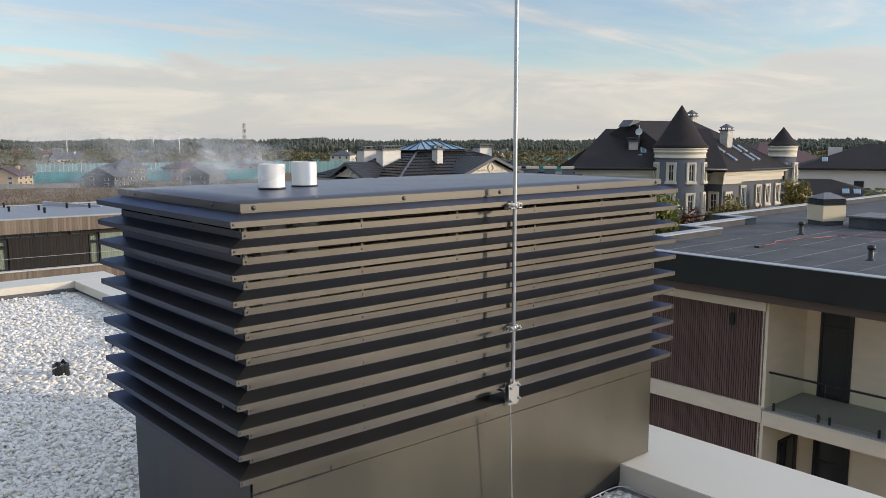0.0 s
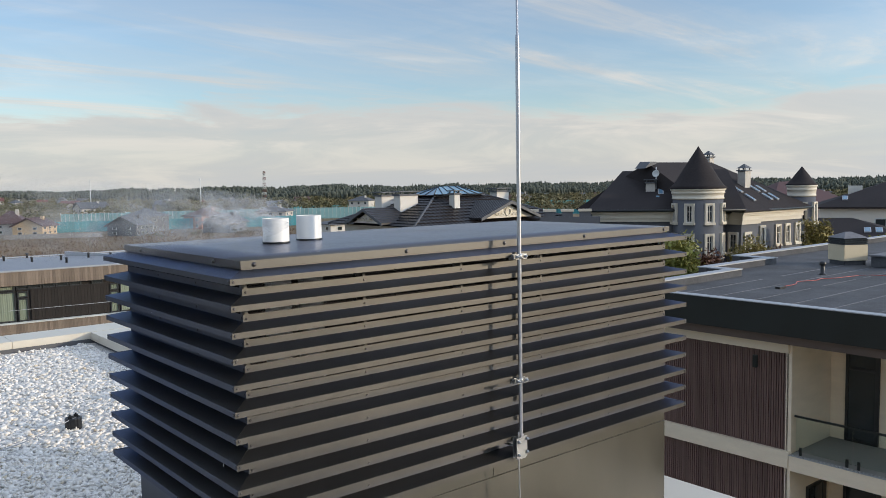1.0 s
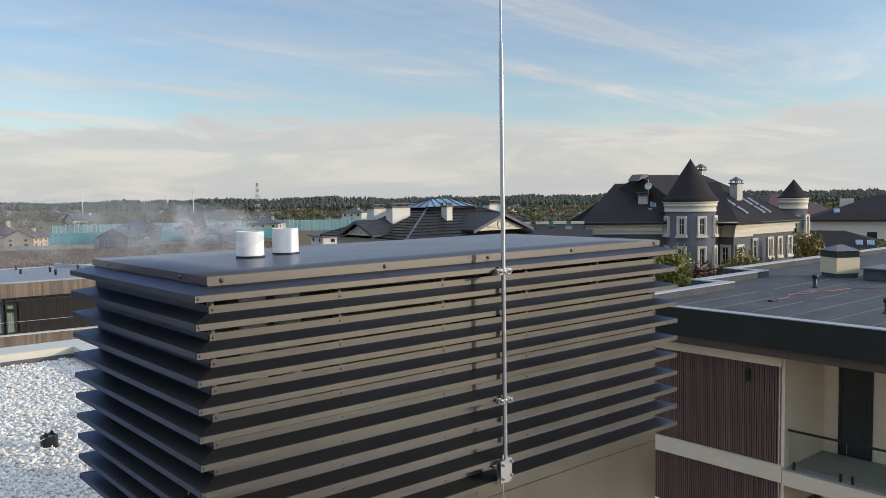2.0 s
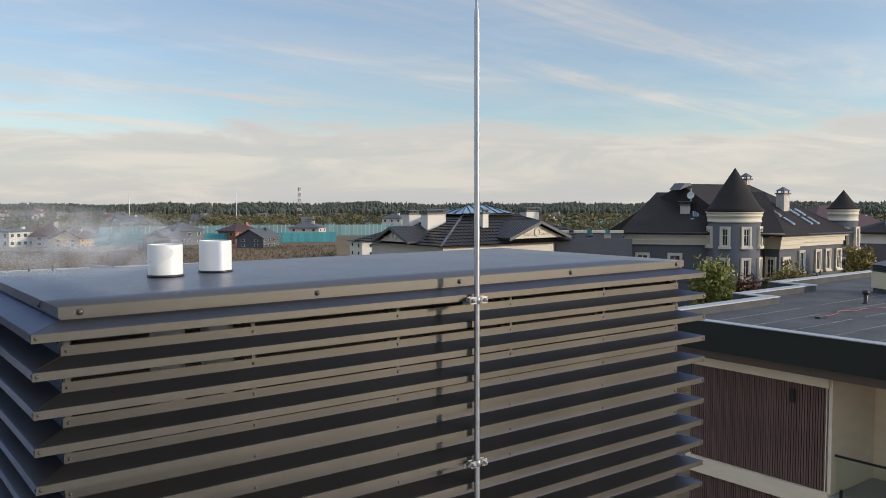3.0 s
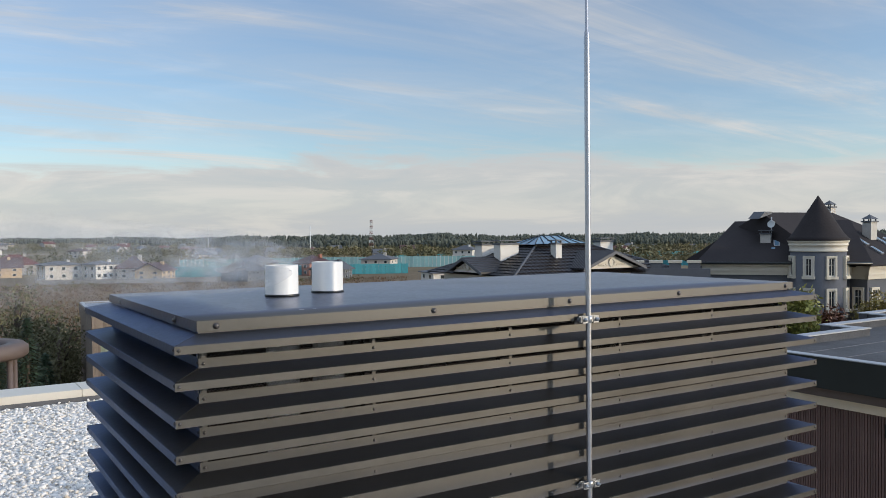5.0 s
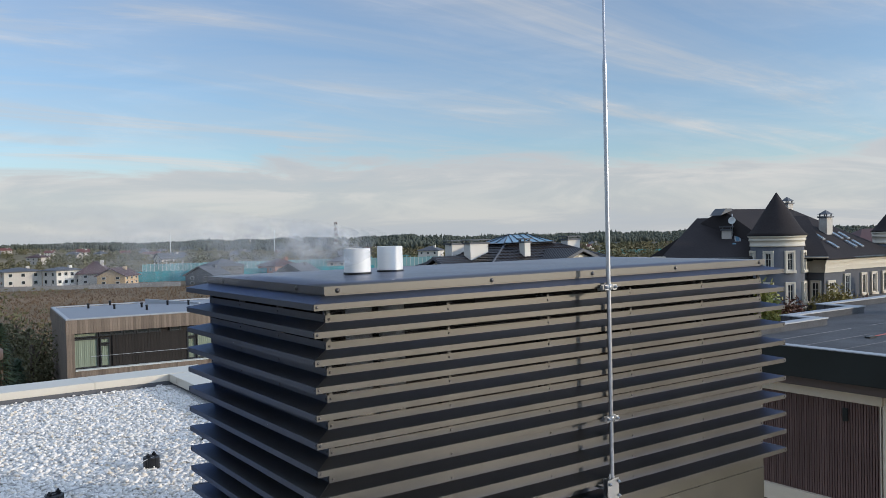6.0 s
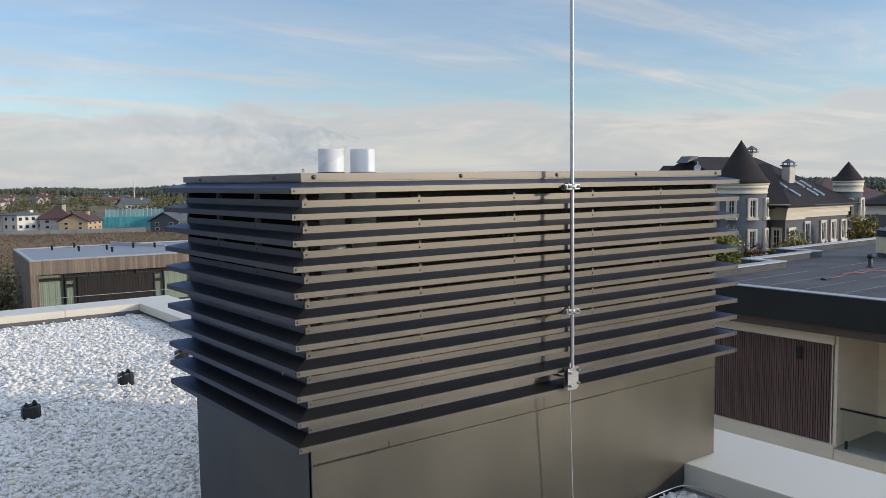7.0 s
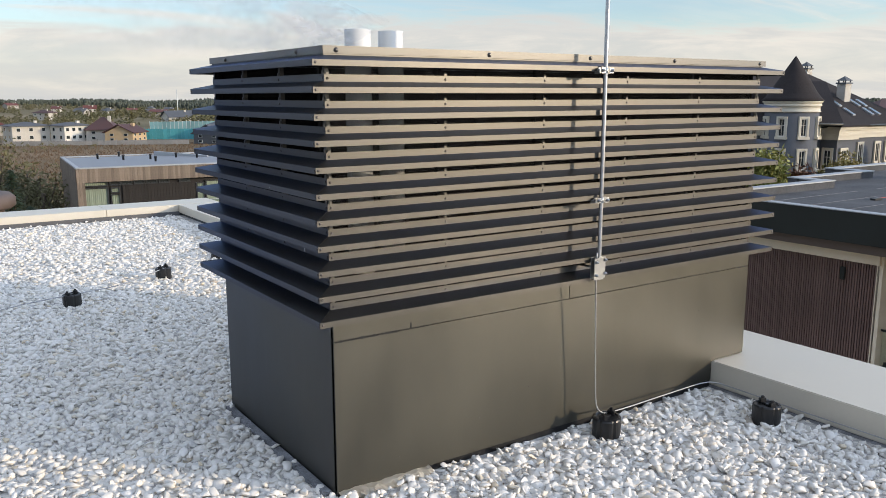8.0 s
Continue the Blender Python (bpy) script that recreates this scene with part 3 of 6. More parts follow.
        h = rnd.uniform(0.0018, 0.0036)
        prism(bm, [(x, py0 - 0.0016, 0.5985), (x + w, py0 - 0.0016, 0.5985), (x + w * 0.8, py0 - 0.0016, 0.5985 + h), (x + w * 0.25, py0 - 0.0016, 0.5985 + h * 0.8)], (0, 0.004, 0))
        part("sealant", bm, BLACKP, root)
    # bare nicks in the paint of the short side
    for y, z, w, h, o in NICKS:
        bm = bmesh.new()
        prism(bm, [(-o - 0.0006, y, z), (-o - 0.0006, y + w, z + 0.1 * h), (-o - 0.0006, y + w * 0.7, z + h), (-o - 0.0006, y + 0.2 * w, z + 0.9 * h)], (0.0010, 0, 0))
        part("scratch", bm, STEEL, root, "bare nick in the paint")
    # bitumen skirt and a creased foil flashing at the foot
    bm = bmesh.new()
    bx(bm, px0 + 0.004, 2.12, py0 + 0.004, py0 + 0.02, -0.034, 0.070)
    bx(bm, px0 + 0.004, px0 + 0.02, py0 + 0.021, py1, -0.034, 0.040)
    part("skirt", bm, BLACKP, root, "black bitumen skirt")
    bm = bmesh.new()
    xs = [0.02 + 0.022 * i for i in range(19)]
    top = [bm.verts.new((x, py0 + 0.001, 0.026 + 0.008 * rnd.random())) for x in xs]
    mid = [bm.verts.new((x, py0 - 0.012 - 0.02 * rnd.random(), 0.020 + 0.010 * rnd.random())) for x in xs]
    bot = [bm.verts.new((x, py0 - 0.030 - 0.03 * rnd.random(), 0.006 + 0.012 * rnd.random())) for x in xs]
    for r0, r1 in ((top, mid), (mid, bot)):
        for i in range(len(xs) - 1):
            bm.faces.new((r0[i], r0[i + 1], r1[i + 1], r1[i]))
    bmesh.ops.solidify(bm, geom=bm.faces[:], thickness=0.0015)
    part("foil_flashing", bm, COPING, root, "creased pale foil flashing")
    bm = bmesh.new()
    for y in (0.05, 0.32, 0.58, 0.84):
        bx(bm, px0 - 0.040, px0 - 0.003, y, y + 0.262, -0.01, 0.020 + 0.008 * rnd.random(), 0.004)
    part("membrane_flashing", bm, FELT, root, "grey mineral-felt upstand")
    # screws and small dents on the front panel
    for x, z in ((0.28, 0.10), (0.56, 0.33), (0.66, 0.17), (0.88, 0.50), (0.92, 0.25), (1.62, 0.34), (1.87, 0.21), (2.00, 0.42)):
        repeat("rivet", rivet, root, pose(x, py0, z) @ pose(0, 0, 0, 90, 0, 0) @ Matrix.Diagonal((0.6, 0.6, 0.6, 1)))
    return root


build_shaft()


def build_pipe(name, x, y, h, label):
    bm = bmesh.new()
    prof = [(0.0548, 0.70), (0.0548, 1.62 + h - 0.001), (0.0542, 1.62 + h), (0.0515, 1.62 + h), (0.0510, 1.62 + h - 0.002), (0.0510, 1.30)]
    n = 40
    rings = [[bm.verts.new((x + r * math.cos(2 * math.pi * i / n), y + r * math.sin(2 * math.pi * i / n), z)) for i in range(n)] for r, z in prof]
    for a, b in zip(rings, rings[1:]):
        for i in range(n):
            bm.faces.new((a[i], a[(i + 1) % n], b[(i + 1) % n], b[i])).smooth = True
    root = tagged(new(name, mesh_of(name, bm, PVC)), label, "vent pipe", "flue pipes")
    bm = bmesh.new()
    lathe(bm, [(0.056, 1.621), (0.0585, 1.6265), (0.0575, 1.630), (0.0555, 1.631)], x, y, 32)
    part("collar", bm, BLACKP, root, "black rubber seal at the foot")


build_pipe("flue_pipe", 0.452, 0.600, 0.108, "short white plastic flue pipe through the dark lid")
build_pipe("flue_pipe", 0.645, 0.658, 0.112, "short white plastic flue pipe beside its twin")


# ---- lightning protection ----
RX, RY = 1.196, -0.096


def build_rod():
    root = thing("lightning_rod", pose(RX, RY, 0), "tall slim aluminium lightning rod clamped to the louvred shaft", "lightning rod")
    bm = bmesh.new()
    lathe(bm, [(0.0085, 0.715), (0.0088, 0.72), (0.0088, 2.43), (0.0070, 2.455), (0.0052, 2.46), (0.0050, 4.3), (0.001, 4.36)], n=16)
    part("pole", bm, ALU, root)
    hexm = bmesh.new()
    lathe(hexm, [(0.007, 0), (0.007, 0.005), (0.0035, 0.0052), (0.0035, 0.011), (0.001, 0.0115)], n=6)
    hexbolt = mesh_of("clamp_bolt", hexm, STEEL)
    for z in (1.555, 1.033):
        bm = bmesh.new()
        bx(bm, -0.034, 0.034, 0.006, 0.0095, -0.011, 0.011, 0.001)
        bx(bm, -0.034, -0.011, -0.012, -0.0085, -0.011, 0.011, 0.001)
        bx(bm, 0.011, 0.034, -0.012, -0.0085, -0.011, 0.011, 0.001)
        lathe(bm, [(0.0098, -0.011), (0.0118, -0.010), (0.0118, 0.010), (0.0098, 0.011)], n=14)
        cl = part("clamp", bm, STEEL, root, "galvanised two-bolt pipe clamp")
        cl.location = (0, 0, z)
        for x in (-0.024, 0.024):
            repeat("clamp_bolt", hexbolt, cl, pose(x, -0.012, 0, 90, 0, 0))
            repeat("clamp_bolt", hexbolt, cl, pose(x, 0.0095, 0, -90, 0, 0))
        bm = bmesh.new()
        cyl(bm, (-0.024, 0.010, 0), (-0.024, 0.094, 0.0), 0.005, n=8)
        bx(bm, -0.038, -0.010, 0.0215, 0.024, -0.014, 0.014)
        part("stand_off", bm, STEEL, cl)
    bm = bmesh.new()
    bx(bm, -0.040, -0.012, -0.014, -0.010, 0.702, 0.792, 0.001)
    bx(bm, 0.014, 0.026, -0.012, -0.009, 0.706, 0.796, 0.001)
    bx(bm, -0.014, 0.016, -0.013, -0.009, 0.700, 0.796, 0.001)
    bx(bm, -0.036, 0.030, 0.0115, 0.0145, 0.702, 0.794, 0.001)
    pl = part("clamp_plate", bm, STEEL, root, "galvanised four-bolt joint plate")
    for x, z in ((-0.027, 0.720), (-0.027, 0.776), (0.021, 0.726), (0.021, 0.782)):
        repeat("clamp_bolt", hexbolt, pl, pose(x, -0.0145, z, 90, 0, 0))
    bm = bmesh.new()
    cyl(bm, (-0.020, 0.014, 0.750), (-0.020, 0.094, 0.750), 0.005, n=8)
    part("stand_off", bm, STEEL, pl)


build_rod()


def build_wire(name, pts, r, label):
    bm = bmesh.new()
    tube(bm, pts, r, 8)
    solid(name, bm, WIRE, label, "conductor wire")


def smooth_line(pts, n=8):
    """Catmull-Rom through the points."""
    pts = [Vector(p) for p in pts]
    q = [2 * pts[0] - pts[1], *pts, 2 * pts[-1] - pts[-2]]
    out = []
    for a, b, c, d in zip(q, q[1:], q[2:], q[3:]):
        for i in range(n):
            t = i / n
            out.append(0.5 * (2 * b + (c - a) * t + (2 * a - 5 * b + 4 * c - d) * t * t + (3 * b - a - 3 * c + d) * t ** 3))
    return out + [pts[-1]]


build_wire("down_conductor", smooth_line([(RX - 0.018, RY - 0.004, 0.815), (RX - 0.016, RY - 0.002, 0.70), (RX - 0.004, RY + 0.004, 0.50), (RX + 0.012, RY + 0.010, 0.25), (RX + 0.018, RY + 0.006, 0.14), (1.232, -0.103, 0.105), (1.275, -0.105, 0.094), (1.42, -0.085, 0.080), (1.70, -0.060, 0.072), (1.98, -0.045, 0.066), (2.055, -0.075, 0.060), (2.075, -0.16, 0.055), (2.085, -0.5, 0.050), (2.095, -1.0, 0.048), (2.085, -2.2, 0.05), (2.09, -4.5, 0.05)]), 0.0030, "thin aluminium earthing wire from rod to gravel")
build_wire("roof_conductor", smooth_line([(-5.0, 1.2, 0.09), (-2.6, 2.42, 0.075), (-0.75, 3.46, 0.070), (-0.245, 3.60, 0.085), (0.15, 3.86, 0.06), (0.54, 4.14, 0.085), (0.86, 4.42, 0.065), (1.19, 4.72, 0.085), (1.45, 5.3, 0.07), (1.6, 6.6, 0.07)]), 0.0042, "thin aluminium earthing wire over white gravel")


def build_holder():
    """A round ribbed plastic weight with a wire clip."""
    root = thing("wire_holder", pose(0, 0, 0), "round ribbed black plastic wire holder on white gravel", "wire holder", "wire holders")
    bm = bmesh.new()
    n = 36
    prof = [(0.062, -0.02), (0.062, 0.070), (0.059, 0.076), (0.050, 0.078), (0.045, 0.072), (0.030, 0.070)]
    rings = []
    for r, z in prof:
        ring = []
        for i in range(n):
            k = 1.0 - (0.09 if i % 6 == 0 and r > 0.048 else 0.0)
            ring.append(bm.verts.new((r * k * math.cos(2 * math.pi * i / n), r * k * math.sin(2 * math.pi * i / n), z)))
        rings.append(ring)
    for a, b in zip(rings, rings[1:]):
        for i in range(n):
            bm.faces.new((a[i], a[(i + 1) % n], b[(i + 1) % n], b[i]))
    bm.faces.new(rings[0][::-1])
    bm.faces.new(rings[-1])
    part("weight", bm, BLACKP, root)
    for s in (-1, 1):
        bm = bmesh.new()
        bx(bm, s * 0.036 - 0.009, s * 0.036 + 0.009, -0.016, 0.016, 0.068, 0.094, 0.003)
        bx(bm, s * 0.036 - 0.006, s * 0.036 + 0.006, -0.007, 0.007, 0.094, 0.104, 0.002)
        part("clip", bm, BLACKP, root)
    bm = bmesh.new()
    bx(bm, -0.030, 0.030, -0.008, 0.008, 0.066, 0.078, 0.003)
    part("bridge", bm, BLACKP, root)
    return root


holder = build_holder()
holder.matrix_basis = pose(1.245, -0.125, 0.016, 2, -3, 15)
for x, y, rz in ((1.935, -0.435, 70), (-0.245, 3.60, 35), (0.54, 4.15, 40), (1.19, 4.72, 50)):
    copy_thing(holder, pose(x, y, 0.016, random.uniform(-3, 3), random.uniform(-3, 3), rz))


# ---- neighbouring wing with slatted facade ----
def build_wing():
    root = thing("apartment_wing", pose(0, 0, 0), "flat-roofed apartment wing with black fascia, dark slats and glazed balcony", "building")

    def p(name, boxes, material, label="", bev=0.0):
        bm = bmesh.new()
        for b in boxes:
            bx(bm, *b, bev)
        return part(name, bm, material, root, label)

    ZR = -1.27
    bm = bmesh.new()
    prism(bm, [(17.35, -8, ZR - 0.6), (44, -8, ZR - 0.6), (44, 13.5, ZR - 0.6), (26.4, 13.5, ZR - 0.6), (26.4, 12.25, ZR - 0.6), (22.3, 12.25, ZR - 0.6), (22.3, 11.2, ZR - 0.6), (17.35, 11.2, ZR - 0.6)], (0, 0, 0.6))
    part("roof", bm, BITUMEN, root, "grey bitumen felt roof")
    p("fascia", [(17.10, 17.34, -8, 11.5, -1.92, -1.19)], FASCIA, "tall black metal fascia", 0.01)
    p("edge_flashing", [(17.08, 17.36, -8, 11.5, -1.188, -1.165)], FLASH, "pale grey metal edge flashing", 0.004)
    p("soffit_strip", [(17.42, 17.60, -8, 11.4, -2.18, -1.90)], BROWN, "brown timber strip under the fascia")
    # parapets along the far edge, stepping outward
    for x0, x1, y in ((17.4, 22.3, 11.2), (22.0, 26.4, 12.25), (26.1, 44.0, 13.5)):
        p("roof_parapet", [(x0, x1, y, y + 0.30, ZR - 0.5, ZR + 0.20)], BITUMEN, "grey felted parapet")
        p("parapet_cap", [(x0 - 0.02, x1 + 0.02, y - 0.03, y + 0.34, ZR + 0.202, ZR + 0.235)], FLASH, "pale metal cap", 0.005)
    for x, y0, y1 in ((22.3, 11.2, 12.25), (26.4, 12.25, 13.5)):
        p("roof_parapet", [(x - 0.3, x, y0 + 0.3, y1 - 0.03, ZR - 0.5, ZR + 0.195)], BITUMEN)
        p("parapet_cap", [(x - 0.33, x + 0.03, y0 + 0.345, y1 - 0.035, ZR + 0.197, ZR + 0.230)], FLASH, "", 0.005)
    # lapped felt seams
    for y in (10.3, 9.3, 8.3, 7.3, 6.3, 5.3, 4.3, 3.3):
        x = 17.6
        while x < 40:
            x1 = x + random.uniform(2.0, 7.0)
            bm = bmesh.new()
            bx(bm, x, x1, y + random.uniform(-0.02, 0.02), y + 0.035, ZR, ZR + 0.006)
            part("felt_seam", bm, SEAM, root)
            x = x1 + random.uniform(0.1, 1.2)
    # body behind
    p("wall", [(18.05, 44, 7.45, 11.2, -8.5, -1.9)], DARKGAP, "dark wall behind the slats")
    p("wall", [(20.0, 44, -8, 7.44, -8.5, -1.9)], STONE, "beige stone back wall of the balcony")
    p("wall", [(17.93, 19.99, 7.277, 7.44, -5.35, -1.92)], STONE, "beige stone side wall of the balcony")
    p("wall", [(17.93, 19.99, 7.28, 7.44, -8.5, -5.36)], STONE)
    p("ceiling_slab", [(17.62, 19.99, -8, 7.27, -2.13, -1.93)], STONE)
    p("beam", [(17.84, 18.04, 7.33, 11.2, -2.49, -2.13)], STONE, "pale stone beam over the slats", 0.006)
    p("floor_slab", [(17.82, 18.04, 7.29, 11.2, -5.36, -4.95)], STONE, "pale stone floor band", 0.006)
    p("floor_slab", [(17.82, 19.98, -8, 7.275, -5.40, -5.02)], STONE, "pale stone edge of the balcony slab", 0.006)
    p("balcony_floor", [(17.9, 19.97, -8, 7.27, -5.018, -5.0)], DECK, "grey balcony tiles")
    p("edge_trim", [(17.81, 17.85, -8, 7.27, -5.018, -5.002)], FLASH)
    # slats, upper and lower storey
    for z0, z1 in ((-4.948, -2.492), (-8.5, -5.362)):
        bm = bmesh.new()
        bx(bm, 0, 0.05, 0, 0.042, z0, z1)
        me = mesh_of("slat", bm, SLAT)
        y = 7.36
        while y < 11.1:
            repeat("slat", me, root, pose(17.93, y, 0))
            y += 0.066
    lampb = p("wall_lamp", [(17.86, 17.93, 8.17, 8.29, -2.98, -2.66)], FASCIA, "small black wall lamp", 0.01)
    # balcony door and windows
    def window(y0, y1, z0, z1, x=20.0, splits=(), transom=None):
        fr = p("window", [(x - 0.06, x - 0.002, y0, y0 + 0.10, z0, z1), (x - 0.06, x - 0.002, y1 - 0.07, y1, z0, z1), (x - 0.06, x - 0.002, y0 + 0.10, y1 - 0.07, z1 - 0.08, z1), (x - 0.06, x - 0.002, y0 + 0.10, y1 - 0.07, z0, z0 + 0.08)]
               + [(x - 0.05, x - 0.002, s - 0.04, s + 0.04, z0 + 0.08, z1 - 0.08) for s in splits] + ([(x - 0.05, x - 0.004, y0 + 0.10, y1 - 0.07, transom - 0.04, transom + 0.04)] if transom else []), FRAMED, "dark-framed glazed balcony door")
        bm = bmesh.new()
        bx(bm, x - 0.03, x - 0.02, y0 + 0.1, y1 - 0.07, z0 + 0.08, z1 - 0.08)
        part("pane", bm, GLASS, fr)
    window(6.05, 6.88, -5.0, -2.55, transom=-3.1)
    window(0.2, 2.6, -5.0, -2.55, splits=(1.4,))
    window(5.95, 6.88, -8.3, -6.0, transom=-6.75)
    window(0.2, 2.6, -8.3, -6.0, splits=(1.4,))
    bm = bmesh.new()
    bx(bm, 18.75, 18.83, 7.24, 7.279, -8.2, -6.05)
    bx(bm, 19.62, 19.80, 7.24, 7.279, -8.2, -6.05)
    bx(bm, 18.831, 19.619, 7.24, 7.279, -6.13, -6.05)
    w = part("window", bm, FRAMED, root, "dark-framed window on the side wall")
    bm = bmesh.new()
    bx(bm, 18.831, 19.619, 7.255, 7.265, -8.2, -6.131)
    part("pane", bm, GLASS, w)
    # glass balustrade
    rail = p("handrail", [(17.93, 17.98, -8, 7.20, -4.06, -4.01)], FASCIA, "slim black handrail", 0.006)
    y = 7.16
    while y > -7:
        bm = bmesh.new()
        bx(bm, 17.948, 17.960, y - 1.36, y, -4.90, -4.061)
        g = part("glass_pane", bm, RAILGLASS, root, "clear balustrade glass")
        g.visible_shadow = False
        for dy in (0.12, 1.24):
            bm = bmesh.new()
            bx(bm, 17.935, 17.975, y - dy - 0.03, y - dy + 0.03, -5.0, -4.80, 0.006)
            part("glass_clamp", bm, FASCIA, root)
        y -= 1.39
    return root


build_wing()


def build_roof_unit():
    """Cream vent housing with a dark cap on the wing's roof."""
    root = thing("roof_vent_housing", pose(27.85, 10.42, -1.27, 0, 0, -30), "cream vent housing with a dark louvred hood on the felt roof", "roof vent")
    for name, b, m in (("base", (-0.41, 0.41, -0.41, 0.41, 0, 0.15), BITUMEN), ("housing", (-0.45, 0.45, -0.45, 0.45, 0.151, 0.70), OCHREW), ("louvre_core", (-0.42, 0.42, -0.42, 0.42, 0.701, 0.93), DARKGAP)):
        bm = bmesh.new()
        bx(bm, *b, 0.01)
        part(name, bm, m, root)
    for z in (0.715, 0.785, 0.855):
        bm = bmesh.new()
        lo, hi = [bm.verts.new((x * 0.47, y * 0.47, z)) for x, y in ((-1, -1), (1, -1), (1, 1), (-1, 1))], [bm.verts.new((x * 0.425, y * 0.425, z + 0.06)) for x, y in ((-1, -1), (1, -1), (1, 1), (-1, 1))]
        bm.faces.new(lo[::-1])
        bm.faces.new(hi)
        for i in range(4):
            bm.faces.new((lo[i], lo[(i + 1) % 4], hi[(i + 1) % 4], hi[i]))
        part("louvre", bm, FASCIA, root)
    bm = bmesh.new()
    v = [bm.verts.new(p) for p in ((-0.48, -0.48, 0.931), (0.48, -0.48, 0.931), (0.48, 0.48, 0.931), (-0.48, 0.48, 0.931), (-0.12, 0, 1.13), (0.12, 0, 1.13))]
    for f in ((3, 2, 1, 0), (0, 1, 5, 4), (1, 2, 5), (2, 3, 4, 5), (3, 0, 4)):
        bm.faces.new([v[i] for i in f])
    part("cap", bm, SEAM, root, "grey hipped metal cap")
    root = thing("roof_hatch", pose(28.2, 8.5, -1.27), "low grey roof hatch with a pale metal cover", "roof hatch")
    bm = bmesh.new()
    bx(bm, -0.9, 0.9, -0.9, 0.9, 0, 0.36, 0.02)
    part("curb", bm, BITUMEN, root)
    bm = bmesh.new()
    bx(bm, -0.97, 0.97, -0.97, 0.97, 0.361, 0.42, 0.015)
    part("cover", bm, SEAM, root)
    for x, y, h in ((24.3, 9.6, 0.42), (20.2, 5.85, 0.40)):
        root = thing("roof_vent_pipe", pose(x, y, -1.27), "small black capped vent pipe on the felt roof", "vent pipe", "roof vents")
        bm = bmesh.new()
        lathe(bm, [(0.12, 0), (0.11, 0.02), (0.065, 0.05), (0.062, h - 0.12), (0.062, h - 0.1)], n=16)
        part("pipe", bm, BLACKP, root)
        bm = bmesh.new()
        lathe(bm, [(0.085, h - 0.13), (0.10, h - 0.10), (0.10, h - 0.03), (0.05, h)], n=16)
        part("cap", bm, BLACKP, root)
    bm = bmesh.new()
    tube(bm, smooth_line([(20.6, 8.95, -1.24), (21.4, 9.0, -1.25), (22.0, 9.22, -1.25), (22.6, 9.0, -1.25), (23.1, 9.05, -1.25), (23.6, 8.80, -1.25), (24.8, 8.5, -1.25), (25.2, 7.6, -1.25), (25.9, 7.2, -1.25), (27, 6.4, -1.25)]), 0.011, 6)
    solid("red_cable", bm, REDPIPE, "loose red cable lying on the felt roof", "cable")
    bm = bmesh.new()
    bx(bm, 20.25, 20.6, 8.85, 9.0, -1.27, -1.22, 0.01)
    solid("cable_plug", bm, BLACKP, "black plug at the end of a red cable", "plug")


build_roof_unit()


# ---- houses ----
def wall_frame(p, q):
    """Axes of a wall from p to q in plan: x along, y into the building, z up."""
    d = (Vector(q) - Vector(p)).normalized()
    return Matrix(((d.x, -d.y, 0, p[0]), (d.y, d.x, 0, p[1]), (0, 0, 1, 0), (0, 0, 0, 1))), (Vector(q) - Vector(p)).length


def add_window(root, m, x, z0, z1, w, trim, pane=GLASS, bars=1, depth=0.10):
    """A framed window standing on a wall whose face is y = 0 in the axes m."""
    bm = bmesh.new()
    t = 0.10
    bx(bm, x - w / 2 - t, x - w / 2, -depth, 0.02, z0, z1 + t)
    bx(bm, x + w / 2, x + w / 2 + t, -depth, 0.02, z0, z1 + t)
    bx(bm, x - w / 2, x + w / 2, -depth, 0.02, z1, z1 + t)
    bx(bm, x - w / 2 - t - 0.04, x + w / 2 + t + 0.04, -depth - 0.06, 0.02, z0 - 0.14, z0)
    fr = part("window", bm, trim, root)
    fr.matrix_basis = m
    bm = bmesh.new()
    bx(bm, x - w / 2, x + w / 2, -0.035, -0.02, z0, z1)
    part("pane", bm, pane, fr)
    # one sash grid: cells cut by mullions and a transom
    xs = [x - w / 2, x - w / 2 + 0.055]
    for i in range(1, bars + 1):
        c = x - w / 2 + w * i / (bars + 1)
        xs += [c - 0.011, c + 0.011]
    xs += [x + w / 2 - 0.055, x + w / 2]
    zc = z0 + (z1 - z0) * 0.62
    zs = [z0, z0 + 0.055, zc - 0.011, zc + 0.011, z1 - 0.055, z1]
    bm = bmesh.new()
    gv = [[[bm.verts.new((u, yy, v)) for v in zs] for u in xs] for yy in (-0.060, -0.0355)]
    solid_cell = {(i, j) for i in range(len(xs) - 1) for j in range(5) if i % 2 == 0 or j % 2 == 0}
    for i, j in solid_cell:
        for k, g in enumerate(gv):
            q = (g[i][j], g[i + 1][j], g[i + 1][j + 1], g[i][j + 1])
            bm.faces.new(q if k == 0 else q[::-1])
        for di, dj, c0, c1 in ((0, -1, (i, j), (i + 1, j)), (1, 0, (i + 1, j), (i + 1, j + 1)), (0, 1, (i + 1, j + 1), (i, j + 1)), (-1, 0, (i, j + 1), (i, j))):
            if (i + di, j + dj) not in solid_cell:
                bm.faces.new((gv[0][c0[0]][c0[1]], gv[1][c0[0]][c0[1]], gv[1][c1[0]][c1[1]], gv[0][c1[0]][c1[1]]))
    part("casement", bm, WHITEW, fr)


